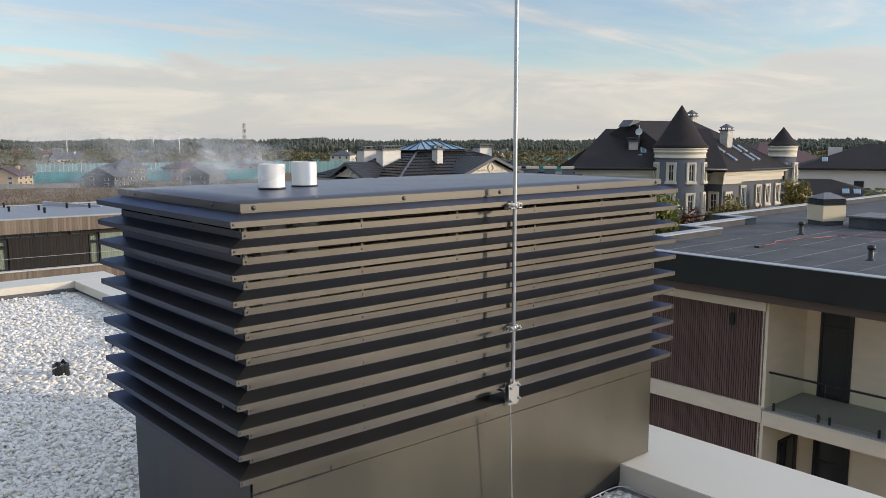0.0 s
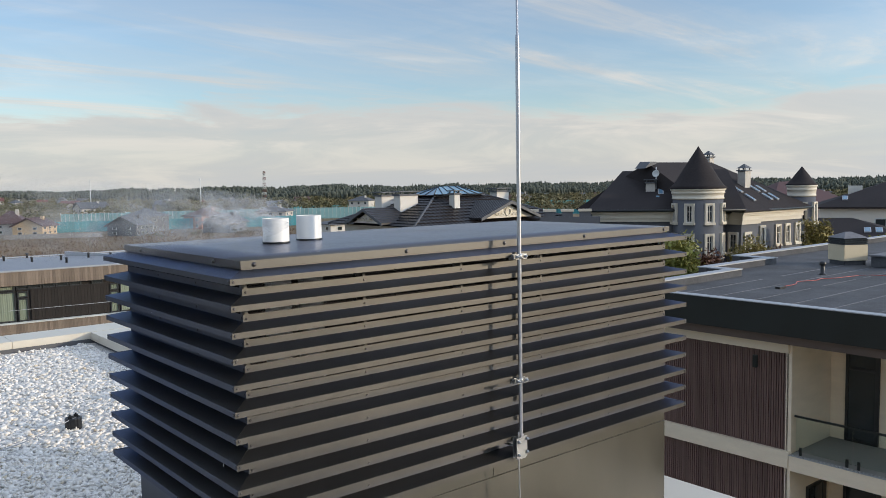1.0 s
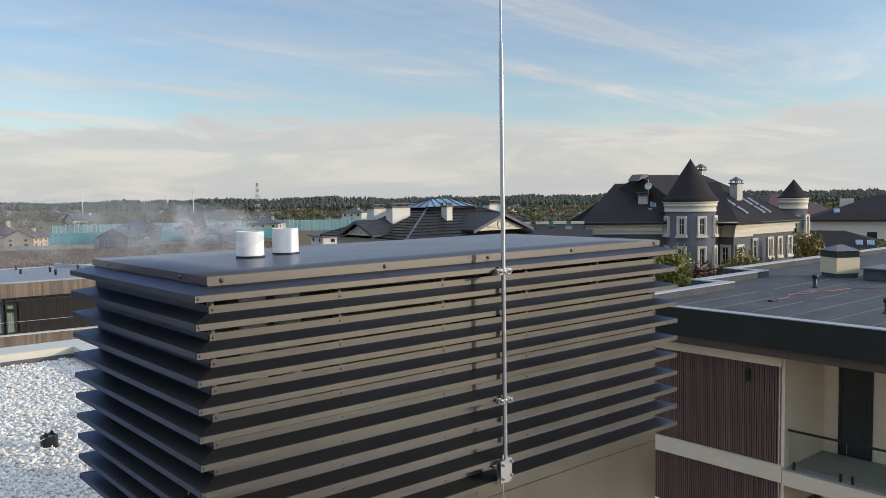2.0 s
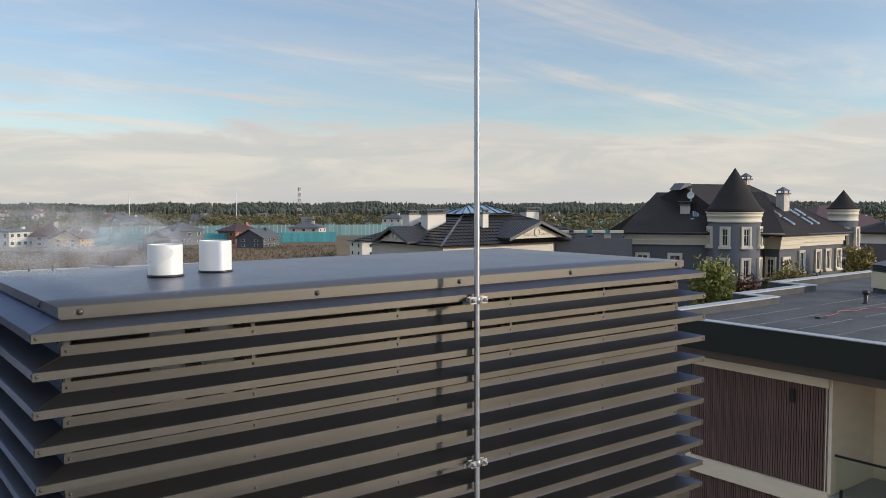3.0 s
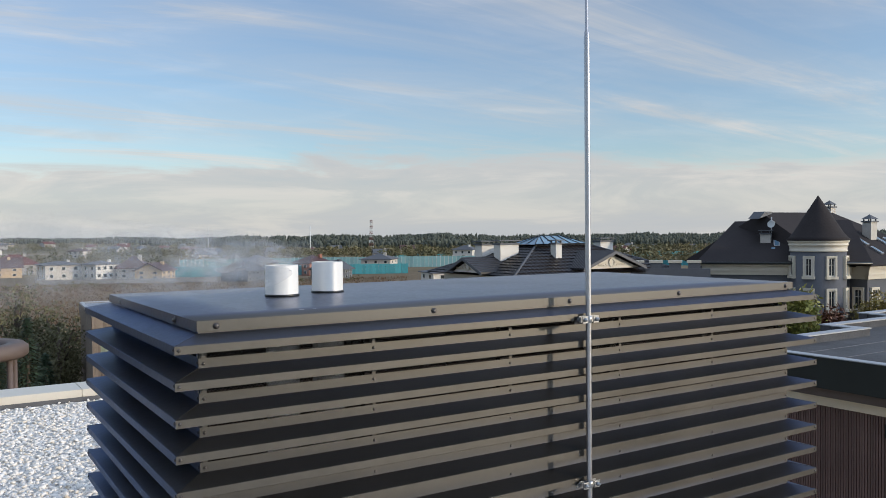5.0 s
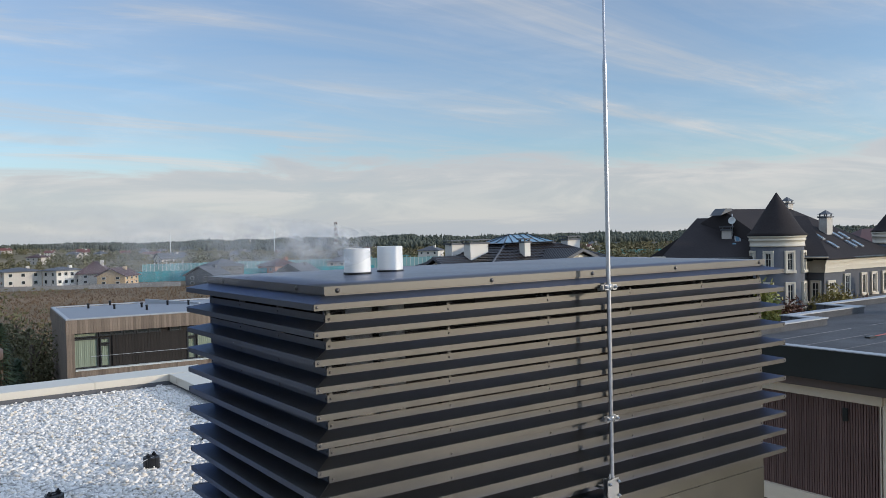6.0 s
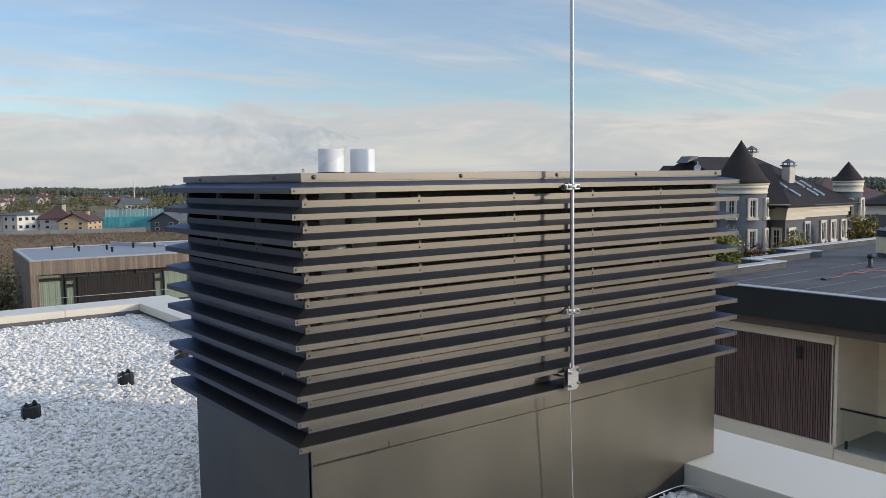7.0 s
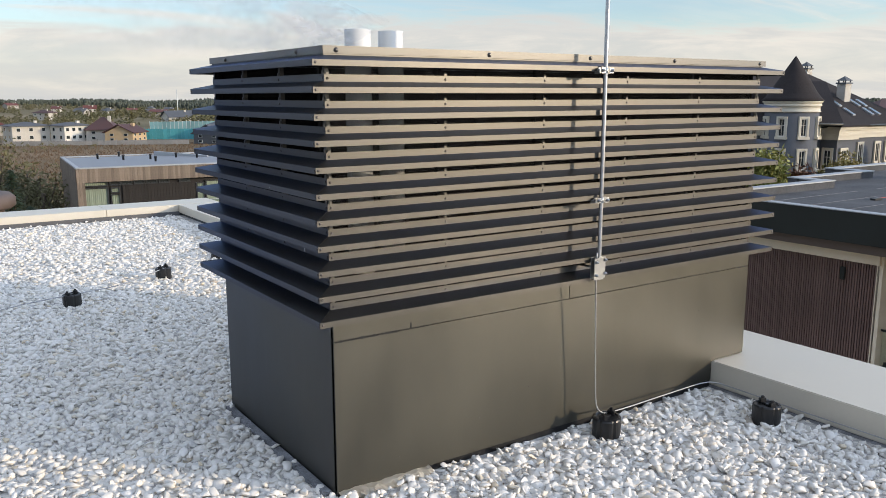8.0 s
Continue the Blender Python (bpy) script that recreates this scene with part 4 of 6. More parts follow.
def cornice(root, m, length, z0, z1, out, mt, x0=0.0):
    bm = bmesh.new()
    h = z1 - z0
    for a, b, o in ((0.0, 0.30, 0.35), (0.30, 0.42, 0.55), (0.42, 0.72, 0.5), (0.72, 0.84, 0.8), (0.84, 1.0, 1.0)):
        bx(bm, x0 - out * o, length + out * o, -out * o, 0.05, z0 + h * a, z0 + h * b - 0.002)
    ob = part("cornice", bm, mt, root, "stepped cream cornice")
    ob.matrix_basis = m
    return ob


def roof_shell(bm, eaves, ridge, faces):
    v = [bm.verts.new(p) for p in (*eaves, *ridge)]
    for f in faces:
        bm.faces.new([v[i] for i in f])


def chimney(root, m, x, y, z0, z1, w, d, mt, caps):
    bm = bmesh.new()
    bx(bm, x - w / 2, x + w / 2, y - d / 2, y + d / 2, z0, z1, 0.015)
    st = part("chimney", bm, mt, root)
    st.matrix_basis = m
    bm = bmesh.new()
    bx(bm, x - w / 2 - 0.06, x + w / 2 + 0.06, y - d / 2 - 0.06, y + d / 2 + 0.06, z1 + 0.001, z1 + 0.09)
    for sx in (-1, 1):
        for sy in (-1, 1):
            bx(bm, x + sx * w * 0.40 - 0.03, x + sx * w * 0.40 + 0.03, y + sy * d * 0.40 - 0.03, y + sy * d * 0.40 + 0.03, z1 + 0.0905, z1 + 0.20)
    if caps == "hip":
        v = [bm.verts.new(p) for p in ((x - w / 2 - 0.05, y - d / 2 - 0.05, z1 + 0.201), (x + w / 2 + 0.05, y - d / 2 - 0.05, z1 + 0.201), (x + w / 2 + 0.05, y + d / 2 + 0.05, z1 + 0.201), (x - w / 2 - 0.05, y + d / 2 + 0.05, z1 + 0.201), (x, y, z1 + 0.48))]
        for f in ((3, 2, 1, 0), (0, 1, 4), (1, 2, 4), (2, 3, 4), (3, 0, 4)):
            bm.faces.new([v[i] for i in f])
    else:
        bx(bm, x - w / 2 - 0.12, x + w / 2 + 0.12, y - d / 2 - 0.12, y + d / 2 + 0.12, z1 + 0.201, z1 + 0.25)
    part("chimney_cap", bm, GREYTILE, st, "dark metal chimney cap")


def build_castle():
    root = thing("turreted_house", pose(0, 0, 0), "grey stuccoed mansion with conical turrets, cream cornices and dark shingle roofs", "house")
    EAVE = -0.22
    # plan corners of the two wings
    A, B = (40.75, 23.95), (51.3, 23.55)         # right wing's street wall
    L, C = (36.83, 29.11), (39.75, 25.25)        # left wing's street wall
    mr, lr = wall_frame(A, B)
    ml, ll = wall_frame(L, C)
    for m, ln, dep in ((mr, lr, 9.5), (ml, ll, 9.5)):
        bm = bmesh.new()
        bx(bm, 0, ln, 0, dep, -8.5, EAVE - 0.05)
        part("wall", bm, STUCCO, root, "rough grey stucco wall").matrix_basis = m
    cornice(root, mr, lr - 1.0, -0.95, EAVE, 0.45, CREAM)
    cornice(root, ml, ll, -0.72, EAVE + 0.17, 0.45, CREAM)
    bm = bmesh.new()
    for z0, z1, o in ((-4.0, -3.86, 0.10), (-3.86, -3.72, 0.18)):
        bx(bm, 0, lr, -o, 0.02, z0, z1)
    part("string_course", bm, CREAM, root).matrix_basis = mr
    for x in (5.35, 7.1, 8.2, 9.4):
        add_window(root, mr, x, -2.45, -1.30, 0.42, CREAM)
        add_window(root, mr, x, -6.2, -4.6, 0.42, CREAM)
    for x in (0.8, 2.6):
        add_window(root, ml, x, -2.45, -1.30, 0.62, CREAM)
    # bay beside the tower, under its own small hip
    bm = bmesh.new()
    bx(bm, 1.55, 3.2, -1.0, -0.003, -8.5, EAVE - 0.05)
    part("bay", bm, STUCCO, root, "grey stucco bay").matrix_basis = mr
    mb = mr @ pose(1.55, -1.0, 0)
    cornice(root, mb, 1.65, -0.95, EAVE - 0.003, 0.40, CREAM)
    mw = mr @ pose(1.55, 0, 0, 0, 0, -90)
    cornice(root, mw, 0.995, -0.953, EAVE - 0.006, 0.40, CREAM, 0.3)
    add_window(root, mw, 0.50, -2.60, -1.50, 0.46, CREAM, bars=1)
    add_window(root, mb, 0.60, -2.60, -1.50, 0.52, CREAM, bars=1)
    bm = bmesh.new()
    bx(bm, 0, 1.65, -0.14, 0.02, -4.0, -3.74)
    part("string_course", bm, CREAM, root).matrix_basis = mb
    bm = bmesh.new()
    e = [(1.0, -1.55, EAVE), (3.75, -1.55, EAVE), (3.75, 0.4, EAVE), (1.0, 0.4, EAVE)]
    roof_shell(bm, e + [(x, y, z + 0.07) for x, y, z in e], [(2.38, 0.0, 0.72), (2.38, 1.2, 0.74)], ((3, 2, 1, 0), (0, 1, 5, 4), (1, 2, 6, 5), (2, 3, 7, 6), (3, 0, 4, 7), (4, 5, 8), (5, 6, 9, 8), (6, 7, 9), (7, 4, 8, 9)))
    part("bay_roof", bm, SHINGLE, root, "small dark hipped roof").matrix_basis = mr
    # roofs
    def roof(m, ln, dep, ridge_z, in0, in1, over=0.5, EAVE=EAVE):
        bm = bmesh.new()
        e = [(-over, -over, EAVE), (ln + over, -over, EAVE), (ln + over, dep + over, EAVE), (-over, dep + over, EAVE)]
        t = [(-over, -over, EAVE + 0.07), (ln + over, -over, EAVE + 0.07), (ln + over, dep + over, EAVE + 0.07), (-over, dep + over, EAVE + 0.07)]
        r = [(in0, dep * 0.5, ridge_z), (ln - in1, dep * 0.5, ridge_z)]
        roof_shell(bm, e + t, r, ((3, 2, 1, 0), (0, 1, 5, 4), (1, 2, 6, 5), (2, 3, 7, 6), (3, 0, 4, 7), (4, 5, 9, 8), (5, 6, 9), (6, 7, 8, 9), (7, 4, 8)))
        ob = part("roof", bm, SHINGLE, root, "steep dark shingle roof")
        ob.matrix_basis = m
        g = bmesh.new()
        tube(g, [(-over, -over - 0.05, EAVE - 0.01), (ln + over, -over - 0.05, EAVE - 0.01)], 0.07, 8)
        part("gutter", g, FASCIA, root).matrix_basis = m
        return ob
    roof(mr, lr - 0.75, 9.5, 2.80, 0.2, 2.85)
    roof(ml, ll + 3.0, 9.5, 2.30, 1.45, 0.0, EAVE=EAVE + 0.17)
    # roof windows on the slopes
    def roof_light(m, dep, ridge_z, x, s, w=0.42, h=0.85):
        run, rise = dep * 0.5 + 0.5, ridge_z - EAVE - 0.07
        a = math.degrees(math.atan2(rise, run))
        y, z = -0.5 + run * s, EAVE + 0.07 + rise * s
        bm = bmesh.new()
        bx(bm, -w / 2, w / 2, 0, h, 0.0, 0.09, 0.01)
        fr = part("roof_window", bm, FLASH, root, "slim metal-framed roof window")
        fr.matrix_basis = m @ pose(x, y, z, a, 0, 0)
        bm = bmesh.new()
        bx(bm, -w / 2 + 0.07, w / 2 - 0.07, 0.07, h - 0.07, 0.091, 0.10)
        part("pane", bm, SKYGLASS, fr)
    for x in (5.0, 6.9, 7.6):
        roof_light(mr, 9.5, 2.80, x, 0.15, 0.27, 0.80)
        roof_light(mr, 9.5, 2.80, x, 0.32, 0.27, 0.80)
    for x, s in ((3.55, 0.20), (3.75, 0.375), (4.75, 0.20)):
        roof_light(ml, 9.5, 2.33, x, s, 0.34, 0.86)
    chimney(root, mr, 6.5, 2.0, 0.5, 2.15, 0.62, 0.55, BRICKL, "hip")
    chimney(root, mr, 7.3, 5.2, 2.0, 3.12, 0.52, 0.52, BRICKL, "hip")
    chimney(root, ml, 3.15, 2.0, 0.4, 1.50, 0.56, 0.45, BRICKL, "flat")
    bm = bmesh.new()
    prism(bm, [(-0.50, 4.3, 2.42), (0.58, 4.3, 2.70), (0.55, 4.3, 2.83), (0.0, 4.3, 2.83)], (0, 0.8, 0))
    part("roof_box", bm, GREYTILE, root, "metal-clad roof lantern").matrix_basis = mr
    # satellite dish
    bm = bmesh.new()
    cyl(bm, (3.48, 2.15, 1.0), (3.48, 2.15, 2.5), 0.03, n=6)
    dish = part("dish_mast", bm, FLASH, root)
    dish.matrix_basis = ml
    bm = bmesh.new()
    lathe(bm, [(0.04, 0.0), (0.15, 0.025), (0.22, 0.07), (0.21, 0.075), (0.14, 0.035), (0.04, 0.015)], n=20)
    d = part("dish", bm, POSTW, dish, "white satellite dish")
    d.matrix_basis = pose(3.48, 2.07, 2.08, 75, 0, -20)

    def turret(cx, cy, r, z_eave, z_tip, z_corn, rows, rot, n_win):
        bm = bmesh.new()
        lathe(bm, [(r, -8.5), (r, z_corn)], cx, cy, 40)
        tw = part("turret", bm, STUCCO, root, "round grey stucco turret")
        bm = bmesh.new()
        h = z_eave - z_corn
        prof = [(r * 0.98, z_corn)]
        for a, o in ((0.0, 0.03), (0.12, 0.05), (0.13, 0.02), (0.52, 0.03), (0.55, 0.07), (0.66, 0.08), (0.68, 0.05), (0.82, 0.06), (0.86, 0.10), (1.0, 0.11)):
            prof.append((r * (1 + o), z_corn + h * a))
        lathe(bm, prof, cx, cy, 40)
        part("cornice", bm, CREAM, tw, "moulded cream cornice ring")
        bm = bmesh.new()
        H = z_tip - z_eave
        lathe(bm, [(r * 1.13, z_eave + 0.001), (r * 1.16, z_eave + 0.03), (r * 1.02, z_eave + H * 0.085), (r * 0.88, z_eave + H * 0.19), (r * 0.70, z_eave + H * 0.36), (r * 0.34, z_eave + H * 0.70), (0.035, z_tip - 0.04), (0.01, z_tip)], cx, cy, 40)
        part("cone_roof", bm, SHINGLE, tw, "flared conical dark roof")
        for z0, z1 in rows:
            for i in range(n_win):
                a = rot + i * 360 / n_win
                m = Matrix.Translation((cx, cy, 0)) @ pose(0, 0, 0, 0, 0, a) @ pose(0, -r * 0.985, 0)
                add_window(root, m, 0, z0, z1, 0.36, CREAM, depth=0.12)
        bm = bmesh.new()
        lathe(bm, [(r * 1.0, -2.98), (r * 1.05, -2.95), (r * 1.05, -2.84), (r * 1.08, -2.80), (r * 1.0, -2.78)], cx, cy, 40)
        part("string_course", bm, CREAM, tw)
    turret(40.3, 24.5, 1.40, 1.17, 3.60, 0.58, ((-0.72, 0.26), (-2.48, -1.45)), -30.5, 8)
    turret(51.5, 24.0, 0.86, 1.20, 2.42, 0.45, ((-1.2, 0.0), (-3.0, -1.9)), -58, 6)


build_castle()


def build_garden_wall():
    """Low grey wall with cream-capped merlons between the two houses."""
    root = thing("garden_wall", pose(32.4, 30.6, 0, 0, 0, -46), "grey crenellated garden wall with cream caps beside the mansion", "garden wall")
    bm = bmesh.new()
    bx(bm, 0, 4.2, 0, 0.30, -8.5, -0.30)
    part("wall", bm, STUCCO, root)
    x = 0.05
    while x < 4.0:
        bm = bmesh.new()
        bx(bm, x, x + 0.62, 0.02, 0.28, -0.298, 0.0)
        m = part("merlon", bm, STUCCO, root)
        bm = bmesh.new()
        bx(bm, x - 0.06, x + 0.68, -0.04, 0.34, 0.002, 0.14, 0.01)
        part("cap", bm, CREAM, m, "cream stone cap")
        x += 1.0


build_garden_wall()


def build_tiled_house():
    # origin at the near corner of the eaves; x along the sunny side, y along the shaded side
    root = thing("tiled_house", pose(23.8, 30.0, 0), "brown tiled hip roof house with white chimneys and glass lantern", "house")
    bm = bmesh.new()
    bx(bm, 0.7, 11.2, 0.7, 7.4, -8.5, -0.46)
    part("wall", bm, WHITEW, root)
    E, T = -0.45, 1.02

    def slope(name, pts, axis):
        bm = bmesh.new()
        v = [bm.verts.new(p) for p in pts]
        bm.faces.new(v)
        bmesh.ops.solidify(bm, geom=bm.faces[:], thickness=0.06)
        base = part(name, bm, TILE if axis == "X" else TILEY, root, "brown pressed-tile roof slope")
        if name != "roof":
            return base
        # pressed courses: each lower edge stands proud of the course below, with ribs across
        ea, eb, tb, ta = (Vector(q) for q in pts)
        u = (eb - ea).normalized()
        nrm = u.cross(ta - ea).normalized()
        w = nrm.cross(u)
        ln, rise = (eb - ea).length, (ta - ea).dot(w)
        la, lb = (ta - ea).dot(u), (tb - ea).dot(u)
        rows, k = [], max(int(rise / 0.34), 1)
        for j in range(k):
            rows += [(rise * j / k, 0.040), (rise * (j + 1) / k, 0.006)]
        n = int(ln / 0.07)
        bm = bmesh.new()
        grid = []
        for v, h in rows:
            l, r = la * v / rise, ln + (lb - ln) * v / rise
            grid.append([bm.verts.new(ea + u * min(max(ln * i / n, l), r) + w * v + nrm * (0.004 + h + 0.022 * abs(math.sin(math.pi * ln * i / n / 0.28)))) for i in range(n + 1)])
        for a, b in zip(grid, grid[1:]):
            for i in range(n):
                q = (a[i], a[i + 1], b[i + 1], b[i])
                if (q[0].co - q[1].co).length > 1e-4 or (q[2].co - q[3].co).length > 1e-4:
                    bm.faces.new(q)
        bmesh.ops.delete(bm, geom=[x for x in bm.verts if not x.link_faces], context="VERTS")
        part("tile_sheet", bm, TILEPLAIN, base)
        return base
    e = [(0, 0, E), (11.9, 0, E), (11.9, 8.1, E), (0, 8.1, E)]
    t = [(4.0, 3.2, T), (7.8, 3.2, T), (7.8, 4.9, T), (4.0, 4.9, T)]
    slope("roof", [e[0], e[1], t[1], t[0]], "X")
    slope("roof", [e[1], e[2], t[2], t[1]], "Y")
    slope("roof", [e[2], e[3], t[3], t[2]], "X")
    slope("roof", [e[3], e[0], t[0], t[3]], "Y")
    slope("roof_flat", t, "X")
    for a, b in ((e[0], t[0]), (e[1], t[1]), (t[0], t[1]), (e[3], t[3])):
        bm = bmesh.new()
        tube(bm, [a, b], 0.08, 6)
        part("hip_cap", bm, GREYTILE, root)
    # gabled fronts: one on the sunny side, one on the shaded side
    def gable(m, w, zt, ze, mt):
        bm = bmesh.new()
        prism(bm, [(-w + 0.18, 0.30, ze - 0.02), (w - 0.18, 0.30, ze - 0.02), (0, 0.30, zt - 0.10)], (0, 3.2, 0))
        g = part("gable", bm, mt, root, "pale gable with plaster ornament")
        g.matrix_basis = m
        for s in (-1, 1):
            bm = bmesh.new()
            prism(bm, [(0, 0, zt), (s * (w + 0.1), 0, ze - 0.05), (s * (w + 0.1), 0, ze + 0.05), (0, 0, zt + 0.11)], (0, 3.6, 0))
            part("roof", bm, TILEY if m[0][0] > 0.5 else TILE, root).matrix_basis = m
            bm = bmesh.new()
            prism(bm, [(0, -0.04, zt - 0.06), (s * (w + 0.12), -0.04, ze - 0.13), (s * (w + 0.12), -0.04, ze + 0.04), (0, -0.04, zt + 0.10)], (0, 0.036, 0))
            part("bargeboard", bm, GREYTILE, root).matrix_basis = m
        bm = bmesh.new()
        for i in range(10):
            a = 2 * math.pi * i / 10
            cyl(bm, (0.20 * math.cos(a), 0.24, ze + 0.30 + 0.20 * math.sin(a)), (0.20 * math.cos(a), 0.31, ze + 0.30 + 0.20 * math.sin(a)), 0.065, n=8)
        for s in (-1, 1):
            for i in range(6):
                cyl(bm, (s * (0.34 + 0.12 * i), 0.25, ze + 0.16 + 0.04 * (i % 2)), (s * (0.34 + 0.12 * i), 0.31, ze + 0.16 + 0.04 * (i % 2)), 0.055, n=6)
        tagged(part("ornament", bm, CREAM, g), "moulded plaster wreath", kind="stuff")
    gable(pose(6.45, -0.45, 0), 2.15, 0.64, -0.17, CREAM)
    gable(pose(-0.45, 3.8, 0, 0, 0, -90), 1.6, 0.38, -0.30, WHITEW)
    idm = Matrix.Identity(4)
    chimney(root, idm, 2.5, 5.9, -0.2, 1.05, 0.95, 0.7, WHITEW, "flat")
    chimney(root, idm, 2.2, 3.5, -0.2, 1.10, 1.25, 0.6, WHITEW, "flat")
    chimney(root, idm, 4.35, 1.9, 0.0, 1.10, 0.42, 0.46, WHITEW, "flat")
    chimney(root, idm, 9.1, 3.3, 0.0, 1.15, 1.0, 0.6, WHITEW, "flat")
    # hipped glass lantern over the flat
    bm = bmesh.new()
    base = [(3.7, 2.9, T + 0.07), (7.6, 2.9, T + 0.07), (7.6, 5.2, T + 0.07), (3.7, 5.2, T + 0.07)]
    top = [(4.95, 4.05, 1.56), (6.45, 4.05, 1.56)]
    roof_shell(bm, base, top, ((3, 2, 1, 0), (0, 1, 5, 4), (1, 2, 5), (2, 3, 4, 5), (3, 0, 4)))
    lan = part("glass_lantern", bm, SKYGLASS, root, "blue-tinted hipped glass lantern")
    bars = [(base[0], top[0]), (base[1], top[1]), (top[0], top[1]), (base[0], base[1]), (base[3], top[0])]
    for i in range(1, 6):
        u = i / 6
        bars.append((Vector(base[0]).lerp(Vector(base[1]), u), Vector(top[0]).lerp(Vector(top[1]), min(max((u - 0.25) / 0.5, 0), 1))))
    for u in (0.33, 0.67):
        bars.append((Vector(base[0]).lerp(Vector(base[3]), u), top[0]))
    for a, b in bars:
        bm = bmesh.new()
        tube(bm, [Vector(a) + Vector((-0.01, -0.01, 0.02)), Vector(b) + Vector((-0.01, -0.01, 0.02))], 0.020, 6)
        part("glazing_bar", bm, FRAMED, lan)


build_tiled_house()


def build_larch_house():
    root = thing("timber_house", pose(5.0, 32.95, -1.35, 0, 0, -5), "flat-roofed modern house clad in weathered larch boards", "house")
    W, D = 10.0, 7.4
    bm = bmesh.new()
    bx(bm, 0.25, W, 0.3, D - 0.1, -7.15, -0.13)
    part("wall", bm, CHAR, root)
    bm = bmesh.new()
    bx(bm, 0.2, W - 0.2, 0.2, D - 0.2, -0.12, -0.06)
    part("roof", bm, GREYROOF, root, "pale grey membrane roof")
    bm = bmesh.new()
    bx(bm, 0, W, 0, 0.16, -0.05, 0.0)
    bx(bm, 0, 0.16, 0.161, D, -0.05, 0.0)
    bx(bm, 0.161, W, D - 0.16, D, -0.05, 0.0)
    part("roof_edge", bm, FLASH, root)
    rnd = random.Random(7)
    # fascia and corner boards
    bm = bmesh.new()
    bx(bm, 0, 0.098, 0, 0.03, -0.60, -0.052)
    me = mesh_of("board", bm, LARCH)
    bm = bmesh.new()
    bx(bm, 0, 0.098, 0, 0.03, -7.15, -0.6005)
    tall = mesh_of("board", bm, LARCH)
    x = 0.0
    while x < W - 0.1:
        repeat("board", me, root, pose(x, rnd.uniform(-0.006, 0.0), rnd.uniform(-0.01, 0.0)))
        if x < 0.3:
            repeat("board", tall, root, pose(x, rnd.uniform(-0.006, 0.0), 0))
        x += 0.102
    bm = bmesh.new()
    bx(bm, 0, 0.098, 0, 0.03, -2.85, -2.125)
    low = mesh_of("board", bm, LARCH)
    x = 0.32
    while x < W - 0.1:
        repeat("board", low, root, pose(x, rnd.uniform(-0.006, 0.0), rnd.uniform(-0.01, 0.0)))
        x += 0.102
    y = 0.04
    while y < D - 0.1:
        repeat("board", me, root, pose(0.0, y, 0, 0, 0, 90))
        y += 0.102
    bm = bmesh.new()
    bx(bm, 0.02, 0.05, 0.04, D, -7.15, -0.60)
    part("side_wall", bm, LARCH, root)
    bm = bmesh.new()
    bx(bm, 0.31, W - 0.1, -0.03, 0.24, -2.12, -2.07, 0.004)
    part("sill", bm, POSTW, root, "long pale window sill")
    bm = bmesh.new()
    bx(bm, 0.9, 6.6, -0.012, 0.0, -1.58, -1.56)
    part("handrail", bm, FLASH, root, "thin metal rail before the windows")
    bm = bmesh.new()
    bx(bm, 0, 0.12, 0, 0.03, -2.04, -0.78)
    dark = mesh_of("panel_board", bm, CHAR)
    x = 1.75
    while x < 4.7:
        repeat("panel_board", dark, root, pose(x, 0.24, 0))
        x += 0.125
    # upper lights, curtained panes and doors
    def pane(x0, x1, z0, z1, m):
        bm = bmesh.new()
        bx(bm, x0 - 0.05, x0, 0.20, 0.29, z0 - 0.05, z1 + 0.05)
        bx(bm, x1, x1 + 0.05, 0.20, 0.29, z0 - 0.05, z1 + 0.05)
        bx(bm, x0, x1, 0.20, 0.29, z0 - 0.05, z0)
        bx(bm, x0, x1, 0.20, 0.29, z1, z1 + 0.05)
        f = part("window", bm, FRAMED, root)
        bm = bmesh.new()
        n = 22
        if m is CURTAIN:
            a = [bm.verts.new((x0 + (x1 - x0) * i / n, 0.25 + 0.007 * (i % 2) + 0.006 * math.sin(i), z0)) for i in range(n + 1)]
            b = [bm.verts.new((v.co.x, v.co.y, z1)) for v in a]
            for i in range(n):
                bm.faces.new((a[i], a[i + 1], b[i + 1], b[i]))
            part("curtain", bm, m, f, "pale green drawn curtain")
            return
        bx(bm, x0, x1, 0.255, 0.265, z0, z1)
        part("pane", bm, m, f)
    pane(0.32, 1.15, -0.76, -0.65, CURTAIN)
    for x0 in (1.3, 1.75, 2.25, 2.75, 3.25, 4.1):
        pane(x0, x0 + 0.36, -0.75, -0.65, GLASS)
    pane(0.32, 1.15, -2.0, -0.90, CURTAIN)
    pane(1.32, 1.60, -1.06, -0.92, CURTAIN)
    pane(1.32, 1.60, -2.0, -1.20, CURTAIN)
    pane(4.8, 5.05, -1.06, -0.88, CURTAIN)
    pane(4.8, 5.05, -2.0, -1.20, CURTAIN)
    pane(5.2, 6.2, -2.0, -0.80, CURTAIN)
    for x, y in ((1.5, 5.9), (2.6, 7.0), (2.45, 4.5), (3.65, 4.5), (3.6, 2.9), (4.9, 4.9), (5.75, 4.3)):
        bm = bmesh.new()
        lathe(bm, [(0.05, -0.06), (0.05, 0.10), (0.07, 0.11), (0.07, 0.16), (0.03, 0.18)], x, y, 10)
        part("vent_pipe", bm, BLACKP, root)
    bm = bmesh.new()
    prism(bm, [(4.2, 6.8, -0.058), (6.3, 4.6, -0.058), (6.3, 4.6, 0.0), (4.2, 6.8, 0.16)], (0.10, 0.10, 0))
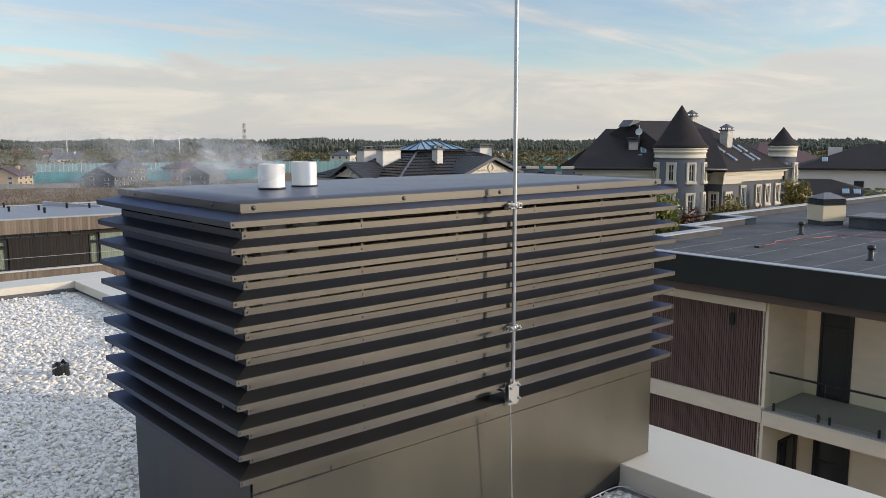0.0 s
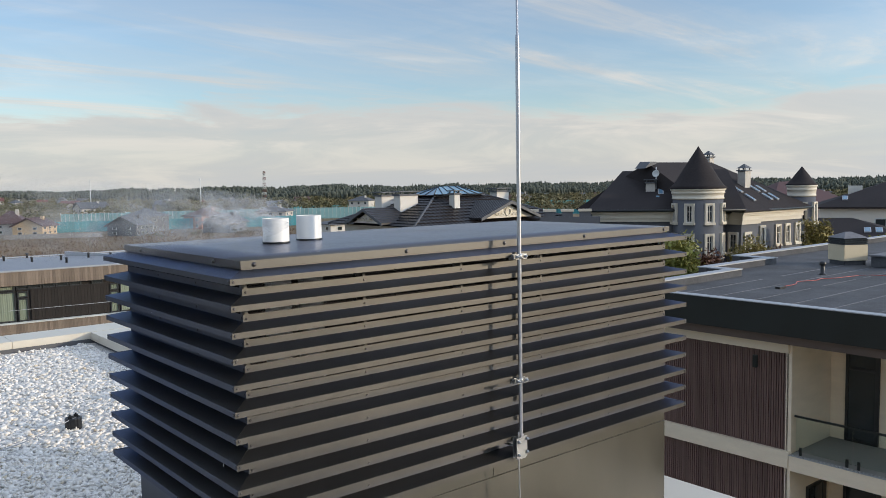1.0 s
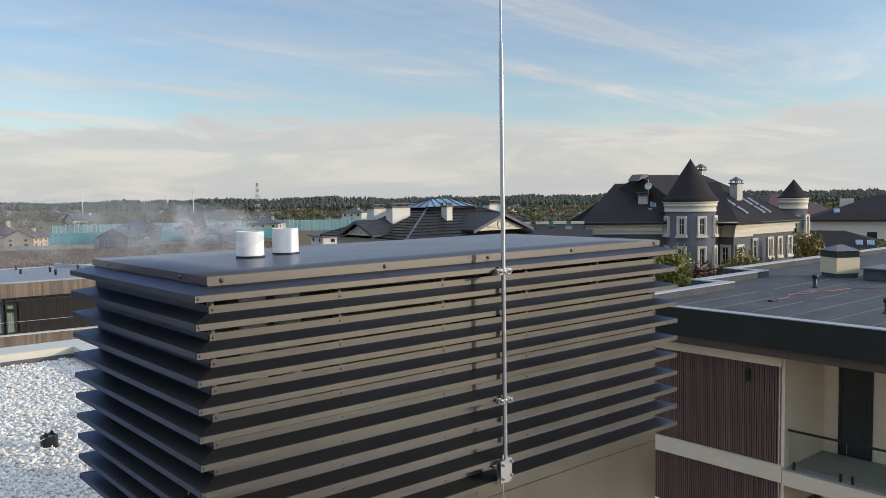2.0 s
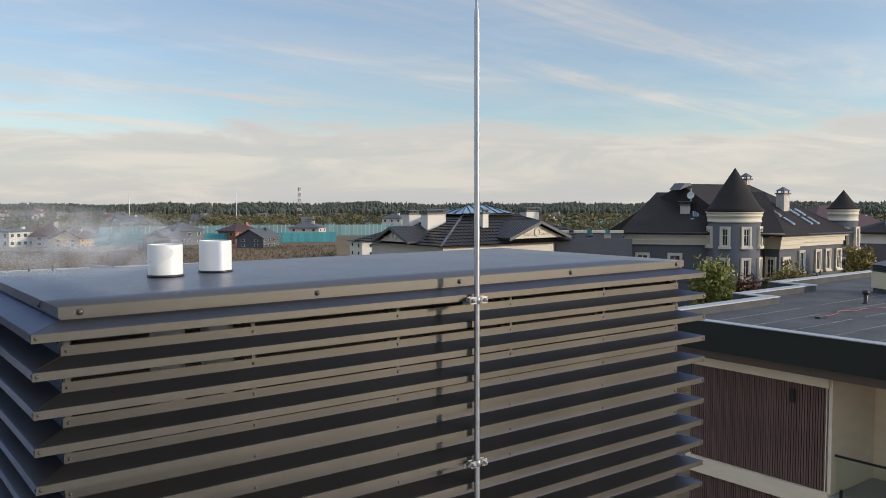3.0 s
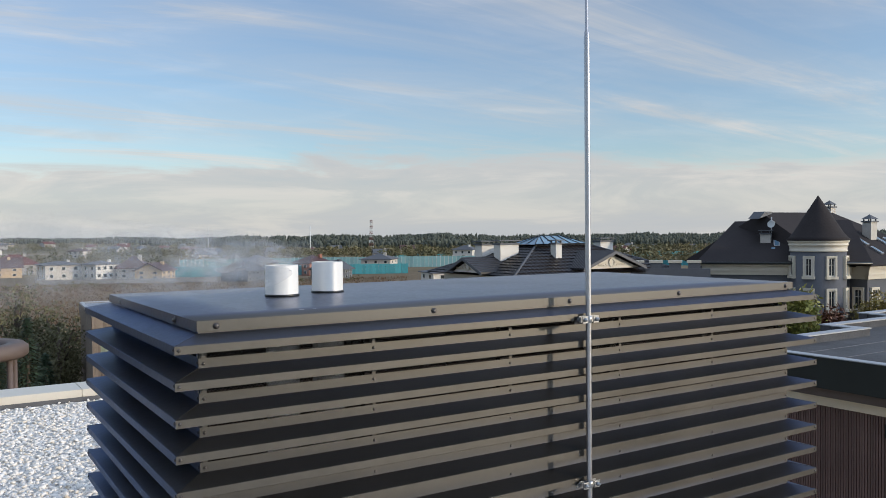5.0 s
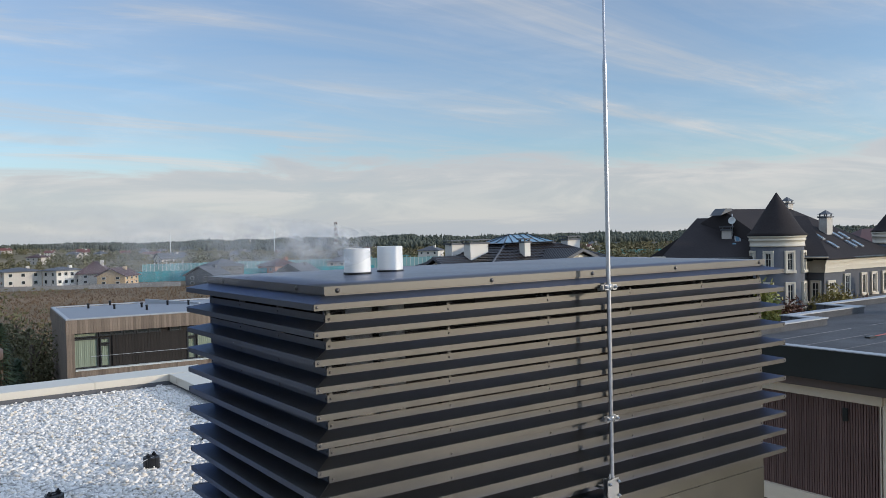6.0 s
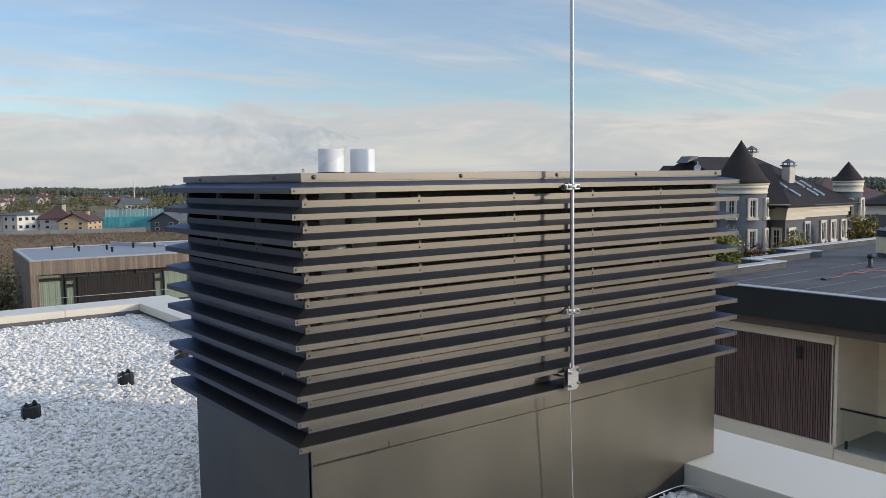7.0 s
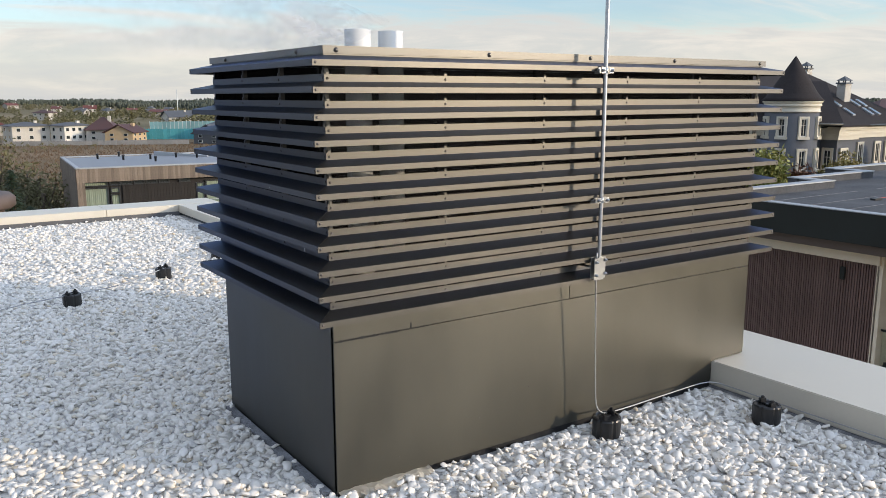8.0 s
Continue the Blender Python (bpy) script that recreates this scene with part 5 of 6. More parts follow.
    part("roof_upstand", bm, FLASH, root)


build_larch_house()


def hip_roof(root, w, d, h, rh, o, material):
    bm = bmesh.new()
    e = [(-w / 2 - o, -d / 2 - o, h + 0.001), (w / 2 + o, -d / 2 - o, h + 0.001), (w / 2 + o, d / 2 + o, h + 0.001), (-w / 2 - o, d / 2 + o, h + 0.001)]
    t = [(a, b, c + 0.15) for a, b, c in e]
    ins = min(min(w, d) * 0.5, w / 2 - 0.3)
    r = [(-w / 2 + ins, 0, h + rh), (w / 2 - ins, 0, h + rh)]
    roof_shell(bm, e + t, r, ((3, 2, 1, 0), (0, 1, 5, 4), (1, 2, 6, 5), (2, 3, 7, 6), (3, 0, 4, 7), (4, 5, 9, 8), (5, 6, 9), (6, 7, 8, 9), (7, 4, 8)))
    part("roof", bm, material, root)


def simple_house(x, y, rot, w, d, h, rh, wall, roof, label, kind="hip", wins=3, storeys=2, zoff=0.0, lights=(), chx=0.18, ends=0):
    z = ground_z(x, y) + zoff
    root = thing("village_house", pose(x, y, z, 0, 0, rot), label, "house", "village houses")
    bm = bmesh.new()
    bx(bm, -w / 2, w / 2, -d / 2, d / 2, -0.6, h)
    part("wall", bm, wall, root)
    o = 0.5
    if kind == "gable":
        for side in (-1, 1):
            bm = bmesh.new()
            y = side * (d / 2 + o)
            prism(bm, [(-w / 2 - 0.45, y, h - 0.12), (-w / 2 - 0.45, side * 0.001, h + rh - 0.08), (-w / 2 - 0.45, side * 0.001, h + rh + 0.10), (-w / 2 - 0.45, y, h + 0.06)], (w + 0.9, 0, 0))
            part("roof", bm, roof, root)
        bm = bmesh.new()
        prism(bm, [(-w / 2, -d / 2, h), (-w / 2, d / 2, h), (-w / 2, 0, h + rh * d / (d + 2 * o))], (w, 0, 0))
        part("gable", bm, wall, root)
    else:
        hip_roof(root, w, d, h, rh, o, roof)
    for side in (-1, 1) if ends else ():
        for s in range(storeys):
            for i in range(ends):
                yy, sh = -d / 2 + d * (i + 0.5) / ends, h / storeys
                x0, x1 = sorted((side * (w / 2 + 0.06), side * (w / 2 - 0.02)))
                bm = bmesh.new()
                bx(bm, x0, x1, yy - 0.46, yy + 0.46, s * sh + sh * 0.30, s * sh + sh * 0.82)
                f = part("window", bm, POSTW, root)
                x0, x1 = sorted((side * (w / 2 + 0.061), side * (w / 2 + 0.08)))
                bm = bmesh.new()
                bx(bm, x0, x1, yy - 0.37, yy + 0.37, s * sh + sh * 0.34, s * sh + sh * 0.78)
                part("pane", bm, GLASS, f)
    for lx, s in lights:
        a = math.degrees(math.atan2(rh - 0.15, d / 2 + o))
        bm = bmesh.new()
        bx(bm, -0.22, 0.22, 0, 0.9, 0.0, 0.08, 0.01)
        f = part("roof_window", bm, FLASH, root, "metal-framed roof window")
        f.matrix_basis = pose(lx, (-d / 2 - o) * (1 - s), h + 0.15 + (rh - 0.15) * s, a, 0, 0)
        bm = bmesh.new()
        bx(bm, -0.16, 0.16, 0.06, 0.84, 0.081, 0.09)
        part("pane", bm, SKYGLASS, f)
    sh = h / storeys
    for s in range(storeys):
        for i in range(wins):
            xx = -w / 2 + w * (i + 0.5) / wins
            bm = bmesh.new()
            bx(bm, xx - 0.44, xx + 0.44, -d / 2 - 0.06, -d / 2 + 0.02, s * sh + sh * 0.34, s * sh + sh * 0.80)
            f = part("window", bm, POSTW, root)
            bm = bmesh.new()
            bx(bm, xx - 0.36, xx + 0.36, -d / 2 - 0.08, -d / 2 - 0.061, s * sh + sh * 0.37, s * sh + sh * 0.77)
            part("pane", bm, GLASS, f)
    if chx is None:
        return root
    bm = bmesh.new()
    bx(bm, w * chx, w * chx + (0.7 if chx > 0 else 1.1), -1.3, -0.6, h + rh * 0.3, h + rh + (0.25 if chx > 0 else -0.3))
    part("chimney", bm, wall, root)
    return root


def polar(az, dist):
    return -1.2 + dist * math.cos(radians(az)), -2.5 + dist * math.sin(radians(az))


# ---- village, fences and woods ----
def face(az):
    return az - 90


HOUSES = (  # azimuth, distance, turn, width, depth, height, roof, wall, roof, label, kind, windows
    (82.66, 213, 14, 8.6, 8, 5.4, 1.5, BRICKL, GREYTILE, "pale two-storey house with a low grey hip roof", "hip", 3),
    (80.2, 209, 32, 6.6, 5.5, 5.4, 1.4, WHITEW, GREYTILE, "white two-storey house with a low grey hip roof", "hip", 4),
    (78.2, 210, -10, 7, 8, 3.8, 4.6, BRICKL, BROWNROOF, "stone house with a steep maroon roof", "hip", 2),
    (76.9, 202, 64, 7.5, 6.5, 3.2, 2.8, YELLOWW, BROWNROOF, "ochre gabled house with a maroon roof", "gable", 3),
    (85.2, 262, 5, 13, 9, 4.4, 4.6, VILLW, REDROOF, "house with a broad red roof", "hip", 3),
    (86.0, 240, 0, 11, 9, 4.0, 3.8, YELLOWW, BROWNROOF, "ochre house with a brown roof", "gable", 3),
    (73.6, 330, 20, 11, 9, 5.5, 3.6, BRICKL, GREYTILE, "large pale house among autumn trees", "gable", 4),
    (66.6, 205, 36, 7.5, 7, 4.6, 3.0, BRICKR, BROWNROOF, "red-brick house with a maroon hip roof", "hip", 3),
    (71.3, 186, 60, 7.5, 6.5, 3.4, 3.0, GREYTILE, GREYTILE, "dark bungalow with a glazed gable", "gable", 4),
    (70.3, 202, 30, 8, 7, 5.2, 3.0, GREYTILE, GREYTILE, "dark two-storey house with a grey hip roof", "hip", 3),
    (65.3, 186, 60, 8, 6.5, 3.4, 3.0, GREYTILE, GREYTILE, "dark bungalow with a glazed gable", "gable", 4),
    (57.4, 150, 20, 7.5, 7, 4.6, 1.3, WHITEW, GREYTILE, "white cubic house with a dark hip roof", "hip", 2),
    (62.0, 230, -15, 9, 8, 4.4, 2.6, BRICKL, GREYTILE, "pale house with a grey roof", "hip", 3),
    (38.6, 210, 25, 12, 9, 4.5, 3.0, WHITEW, GREYTILE, "white house with a grey roof beyond the mansion", "hip", 4),
    (18.0, 80, 6, 21, 10, 7.55, 2.1, WHITEW, SHINGLE, "pale house with a dark hip roof and roof windows", "hip", 7),
    (24.9, 65, 0, 8.6, 6, 6.0, 1.25, WHITEW, SHINGLE, "low pale house with a dark hip roof", "hip", 3),
    (27.5, 120, 40, 12, 9, 6.5, 3.0, BRICKR, BROWNROOF, "brown house behind the mansion", "hip", 4),
)
for az, dist, turn, w, d, h, rh, wl, rf, label, kind, wn in HOUSES:
    x, y = polar(az, dist)
    k = 1.0 if dist < 140 else 0.64
    lights = {80: ((-8.6, 0.25),), 65: ((2.2, 0.2), (2.9, 0.2))}.get(dist, ())
    simple_house(x, y, face(az) + turn, w * (1 if k == 1 else 0.92), d, h * k, rh * k, wl, rf, label, kind, wn, lights=lights, chx={80: -0.40, 65: None}.get(dist, 0.18), ends=2 if dist > 140 else 0)

rnd = random.Random(11)
walls = (VILLW, WHITEW, YELLOWW, VILLW, BRICKL)
roofs = (REDROOF, BROWNROOF, GREYTILE, GREYTILE)
for i in range(90):
    az = rnd.uniform(10, 96)
    dist = rnd.uniform(300, 760) if az < 72 else rnd.uniform(430, 780)
    x, y = polar(az, dist)
    simple_house(x, y, face(az) + rnd.uniform(-40, 40), rnd.uniform(5, 9), rnd.uniform(5, 8), rnd.uniform(2.2, 3.8), rnd.uniform(1.2, 2.4), rnd.choice(walls), rnd.choice(roofs), "small distant house among autumn trees", rnd.choice(("hip", "gable")), 3)


def build_fence(az0, d0, az1, d1, h, n, label, mtl=TEAL, lift=0.0):
    x0, y0 = polar(az0, d0)
    x1, y1 = polar(az1, d1)
    root = thing("panel_fence", pose(0, 0, 0), label, "fence")
    for i in range(n):
        a = Vector((x0 + (x1 - x0) * i / n, y0 + (y1 - y0) * i / n, 0))
        b = Vector((x0 + (x1 - x0) * (i + 1) / n, y0 + (y1 - y0) * (i + 1) / n, 0))
        z = ground_z(a.x, a.y) + lift
        m, ln = wall_frame(a.xy, b.xy)
        bm = bmesh.new()
        bx(bm, 0.06, ln - 0.06, 0, 0.06, z + 0.15, z + h * rnd.uniform(0.97, 1.0))
        part("panel", bm, mtl, root).matrix_basis = m
        bm = bmesh.new()
        bx(bm, -0.045, 0.045, -0.05, 0.09, z, z + h + (0.12 if i % 3 else 0.3))
        part("fence_post", bm, POSTW if h == 3.3 else mtl, root).matrix_basis = m


build_fence(76.4, 206, 60.0, 204, 2.6, 72, "teal sheet-panel site fence with pale posts")
build_fence(75.4, 250, 55.0, 240, 3.3, 76, "tall pale-teal mesh fence around a sports ground", mat("teal_mesh", (0.24, 0.42, 0.43), 0.7, 0, 0.25, 0.3, 4, 0.0, 0.2, rnd=0.3))
build_fence(61.0, 330, 30.0, 420, 2.0, 70, "long teal fence by the autumn wood")
build_fence(44.0, 250, 37.0, 235, 1.5, 20, "teal and brown boundary fence")
build_fence(84.0, 190, 73.0, 182, 1.1, 30, "low grey concrete garden fence", mat("grey_fence", (0.30, 0.29, 0.28), 0.9, 0, 0.3, 0.5, 5, 0.2, 0.2, rnd=0.2))


def build_mast(az, dist, h, lattice, label, name):
    x, y = polar(az, dist)
    z = ground_z(x, y)
    root = thing(name, pose(x, y, z), label, "mast")
    if not lattice:
        bm = bmesh.new()
        cyl(bm, (0, 0, -0.3), (0, 0, h), 0.30, 0.18, 10)
        part("pole", bm, POSTW, root)
        return
    red = REDROOF
    n = 12
    for k in range(n):
        bm = bmesh.new()
        z0, z1 = h * k / n, h * (k + 1) / n
        w0, w1 = 1.1 - 0.6 * k / n, 1.1 - 0.6 * (k + 1) / n
        cs = ((-1, -1), (1, -1), (1, 1), (-1, 1))
        for i in range(4):
            a, b = cs[i], cs[(i + 1) % 4]
            cyl(bm, (a[0] * w0, a[1] * w0, z0), (a[0] * w1, a[1] * w1, z1), 0.09, n=5)
            cyl(bm, (a[0] * w0, a[1] * w0, z0), (b[0] * w1, b[1] * w1, z1), 0.055, n=5)
            cyl(bm, (a[0] * w1, a[1] * w1, z1), (b[0] * w1, b[1] * w1, z1), 0.09, n=5)
        part("lattice_section", bm, red if k % 2 else POSTW, root)
    for i in range(3):
        bm = bmesh.new()
        a = i * 2.1
        bx(bm, math.cos(a) * 0.75 - 0.15, math.cos(a) * 0.75 + 0.15, math.sin(a) * 0.75 - 0.15, math.sin(a) * 0.75 + 0.15, h - 2.4, h - 0.4)
        part("antenna", bm, POSTW, root)


build_mast(62.6, 520, 22, True, "red and white lattice radio mast", "radio_mast")
build_mast(66.8, 430, 16, False, "slim pale floodlight mast", "light_mast")
build_mast(73.6, 480, 16, False, "slim pale mast in the fields", "light_mast")


def merge(name, verts, faces, material, label, category, smooth=False):
    me = bpy.data.meshes.new(name)
    v = np.concatenate(verts).astype(np.float32)
    f = np.concatenate(faces).astype(np.int32)
    me.vertices.add(len(v))
    me.vertices.foreach_set("co", v.ravel())
    me.loops.add(f.size)
    me.loops.foreach_set("vertex_index", f.ravel())
    me.polygons.add(len(f))
    me.polygons.foreach_set("loop_start", np.arange(0, f.size, 3, dtype=np.int32))
    me.polygons.foreach_set("loop_total", np.full(len(f), 3, dtype=np.int32))
    if smooth:
        me.polygons.foreach_set("use_smooth", np.ones(len(f), dtype=bool))
    me.update(calc_edges=True)
    me.validate()
    me.materials.append(material)
    return tagged(new(name, me), label, category, kind="stuff")


def ico(sub):
    bm = bmesh.new()
    bmesh.ops.create_icosphere(bm, subdivisions=sub, radius=1)
    bm.verts.index_update()
    v = np.array([x.co[:] for x in bm.verts])
    f = np.array([[x.index for x in q.verts] for q in bm.faces])
    bm.free()
    return v, f


ICO1, ICO2 = ico(1), ico(2)
rs = np.random.RandomState(5)


def far_woods():
    """Spires and rounder crowns stand thick on the far rise, tallest at the back, so that the skyline wanders."""
    verts, faces, off = [], [], 0
    for i in range(12000):
        az = rs.uniform(-8, 112)
        d = 790 + 350 * rs.rand() ** 0.85
        north = ease(64, 84, az)
        edge = 800 + 26 * math.sin(az * 0.55) + 16 * math.sin(az * 1.7 + 1) + 90 * north
        if d < edge:
            continue
        x, y = polar(az, d)
        z = ground_z(x, y)
        h = (9.9 + 0.9 * math.sin(az * 0.9) + 0.6 * math.sin(az * 2.3 + 1)) * rs.uniform(0.72, 1.06) * (1 - 0.41 * north)
        spire = rs.rand() < 0.55
        w = h * (rs.uniform(0.15, 0.22) if spire else rs.uniform(0.24, 0.34))
        for u, r, t in (((0.36, 1.0, 0.36), (0.70, 0.62, 0.36)) if spire else ((0.40, 0.85, 0.40), (0.68, 0.95, 0.30))):
            v = ICO1[0] * rs.uniform(0.62, 1.22, (12, 1))
            v = v * np.array([w * r, w * r, h * t]) + [x + rs.uniform(-.06, .06) * h, y + rs.uniform(-.06, .06) * h, z + h * u]
            verts.append(v)
            faces.append(ICO1[1] + off)
            off += 12
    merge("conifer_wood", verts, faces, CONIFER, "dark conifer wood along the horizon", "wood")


far_woods()


def clump_tree(verts, faces, off, x, y, z, h, w, count, leaf):
    for k in range(count):
        u = rs.rand() ** 0.8
        a, r = rs.rand() * 6.283, w * math.sqrt(rs.rand()) * (1.0 - 0.55 * abs(u - 0.35) / 0.65)
        s = leaf * rs.uniform(0.5, 1.2)
        v = ICO1[0] * rs.uniform(0.55, 1.25, (12, 1)) * s * np.array([1, 1, 0.8]) + [x + r * math.cos(a), y + r * math.sin(a), z + h * (0.18 + 0.80 * u)]
        verts.append(v)
        faces.append(ICO1[1] + off)
        off += 12
    return off


def autumn_trees():
    """Ragged crowns of small leaf sprays, thick along the hedgerows and thin in the meadows."""
    out = []
    for i in range(9000):
        az = rs.uniform(-4, 104)
        d = 240 + 600 * rs.rand() ** 0.8
        if math.sin(az * 0.5 + d * 0.013) + 0.7 * math.sin(az * 0.23 - d * 0.03) + 0.5 * math.sin(az * 1.9 + d * 0.02) < -0.30:
            continue
        x, y = polar(az, d)
        h = rs.uniform(1.6, 6.2) * (1 - 0.30 * ease(64, 84, az))
        n = 90 if d < 480 else 56
        u = rs.rand(n) ** 0.8
        ang, r = rs.rand(n) * 6.283, h * rs.uniform(0.28, 0.62) * np.sqrt(rs.rand(n)) * (1.0 - 0.6 * np.abs(u - 0.4) / 0.6)
        c = np.stack([x + r * np.cos(ang), y + r * np.sin(ang), ground_z(x, y) - 0.6 + h * (0.12 + 0.86 * u)], 1)
        out.append(c[:, None, :] + rs.normal(0, h * (0.085 if n == 90 else 0.11), (n, 3, 3)) * np.array([1, 1, 0.8]))
    v = np.concatenate(out).reshape(-1, 3)
    merge("autumn_trees", [v], [np.arange(len(v)).reshape(-1, 3)], AUTUMN, "yellow and olive autumn trees between the houses", "trees")
    verts, faces, off = [], [], 0
    for i in range(700):
        az = rs.uniform(60, 100)
        d = rs.uniform(62, 190)
        x, y = polar(az, d)
        if math.sin(x * 0.11) + math.sin(y * 0.07 + 1) < 0.1:
            continue
        h = rs.uniform(0.3, 1.2)
        off = clump_tree(verts, faces, off, x, y, ground_z(x, y) - 0.3, h, h * 0.8, 26, 0.13)
    merge("field_shrubs", verts, faces, AUTUMN, "low scrubby bushes in the brown field", "shrubs")


autumn_trees()


def dry_tufts():
    verts, faces, off = [], [], 0
    for i in range(16000):
        az = rs.uniform(60, 100)
        d = 50 + 140 * rs.rand() ** 0.8
        x, y = polar(az, d)
        h = rs.uniform(0.2, 0.55)
        for k in range(3):
            a = rs.rand() * 6.283
            w = rs.uniform(0.03, 0.10)
            z = ground_z(x, y) - 0.05
            lx, ly = rs.uniform(-0.3, 0.3, 2)
            verts.append(np.array([[x - w * math.cos(a), y - w * math.sin(a), z], [x + w * math.cos(a), y + w * math.sin(a), z], [x + lx, y + ly, z + h]]))
            faces.append(np.array([[0, 1, 2]]) + off)
            off += 3
    merge("dry_grass", verts, faces, DRYGRASS, "tufts of tall dry grass in the field", "grass")


dry_tufts()


def leafy_tree(name, x, y, h, w, leafm, label, count=2600, z0=-8.5, leaf=0.19, low=0.25):
    root = thing(name, pose(x, y, z0), label, "tree", "garden trees")
    bm = bmesh.new()
    r = random.Random(int(x * 100 + y))
    tube(bm, [(0, 0, -0.2), (0.03 * h, 0, h * 0.3), (0.0, 0.02 * h, h * 0.6), (0.02 * h, 0, h * 0.9)], 0.018 * h, 7)
    limbs = []
    for i in range(11):
        a = r.uniform(0, 6.28)
        zz = h * r.uniform(low, 0.75)
        q = (w * r.uniform(0.5, 0.95) * math.cos(a), w * r.uniform(0.5, 0.95) * math.sin(a), zz + h * r.uniform(0.08, 0.25))
        tube(bm, [(0.02 * h, 0, zz), (q[0] * 0.5, q[1] * 0.5, zz + (q[2] - zz) * 0.4), q], 0.006 * h, 5)
        limbs.append(Vector(q))
    limbs += [Vector((0.02 * h, 0, h * u)) for u in (0.7, 0.82, 0.92)]
    part("trunk", bm, BARK, root, "slender branching trunk")
    verts, faces, off = [], [], 0
    for i in range(2 * count):
        c = limbs[i % len(limbs)]
        p = np.array(c) * rs.uniform(0.55, 1.05) + rs.normal(0, w * 0.24, 3)
        p[2] = min(max(p[2], h * low * 0.6), h * 1.03)
        q = rs.normal(0, 1, (3, 3))
        u, v = q[0] / np.linalg.norm(q[0]), q[1] / np.linalg.norm(q[1])
        s = leaf * rs.uniform(0.5, 1.2)
        verts.append(np.array([p - u * s, p + v * s * 0.5, p + u * s, p - v * s * 0.5]))
        faces.append(np.array([[0, 1, 2], [0, 2, 3]]) + off)
        off += 4
    ob = merge("crown", verts, faces, leafm, "", "")
    ob.parent = root


leafy_tree("garden_tree", 34.5, 21.7, 7.4, 1.0, LEAFG, "small green tree beside the grey mansion", 5500, leaf=0.15, low=0.55)
leafy_tree("garden_tree", 36.4, 21.7, 6.4, 0.8, LEAFR, "russet shrub beside the grey mansion", 4200, leaf=0.14, low=0.5)
leafy_tree("garden_tree", 41.0, 21.7, 6.95, 0.95, LEAFY, "yellowing shrub before the mansion's windows", 3600, leaf=0.13, low=0.6)
leafy_tree("garden_tree", 44.0, 21.6, 6.1, 1.0, LEAFR, "reddish shrub before the mansion's windows", 2000)
leafy_tree("garden_tree", 48.3, 21.3, 7.5, 0.75, LEAFY, "yellow-green tree beside a slim turret", 3600, leaf=0.14, low=0.6)
leafy_tree("garden_tree", 54.6, 19.5, 6.7, 1.2, LEAFG, "low green bush before a pale house", 3000, low=0.6)
leafy_tree("garden_tree", 3.0, 42.0, 7.8, 1.5, AUTUMN, "thinning olive tree beside the timber house", 3000, leaf=0.12)
leafy_tree("garden_tree", 4.35, 38.0, 6.3, 1.1, AUTUMN, "bare brownish bush by the timber house", 2200, leaf=0.10)
leafy_tree("garden_tree", 5.0, 44.0, 6.4, 1.3, AUTUMN, "thin olive bush behind the timber house", 1200)


def spruce(x, y, h):
    root = thing("spruce", pose(x, y, -8.5), "young dark spruce in the field", "tree", "garden trees")
    bm = bmesh.new()
    cyl(bm, (0, 0, -0.2), (0, 0, h * 0.95), 0.02 * h, 0.004 * h, 8)
    part("trunk", bm, BARK, root)
    verts, faces, off = [], [], 0
    for i in range(2400):
        u = rs.rand() ** 0.75
        a = rs.rand() * 6.283
        r = (1 - u) * h * 0.24 * rs.uniform(0.3, 1.1) + 0.03
        c = np.array([r * math.cos(a), r * math.sin(a), h * (0.06 + 0.92 * u) - r * 0.25])
        d = np.array([math.cos(a), math.sin(a), rs.uniform(-0.5, 0.2)]) * rs.uniform(0.12, 0.28)
        s = np.array([-math.sin(a), math.cos(a), 0.0]) * 0.05
        verts.append(np.array([c - s, c + s, c + d]))
        faces.append(np.array([[0, 1, 2]]) + off)
        off += 3
    merge("crown", verts, faces, SPRUCE, "", "").parent = root


spruce(2.75, 33.6, 7.3)
spruce(1.7, 35.4, 6.4)
spruce(3.7, 36.6, 5.4)


def build_pergola():
    root = thing("pergola", pose(0.75, 31.6, -8.5, 0, 0, 20), "round brown timber pergola with a thick curved rim", "pergola")
    bm = bmesh.new()
    lathe(bm, [(1.15, 5.95), (1.7, 5.95), (1.85, 6.05), (1.85, 6.35), (1.7, 6.48), (1.2, 6.48), (1.1, 6.38), (1.1, 6.05)], n=28)
    part("rim", bm, BROWN, root)
    for i in range(6):
        a = i * math.pi / 3
        bm = bmesh.new()
        cyl(bm, (1.5 * math.cos(a), 1.5 * math.sin(a), -0.1), (1.5 * math.cos(a), 1.5 * math.sin(a), 5.95), 0.11, n=8)
        part("post", bm, BROWN, root)


build_pergola()


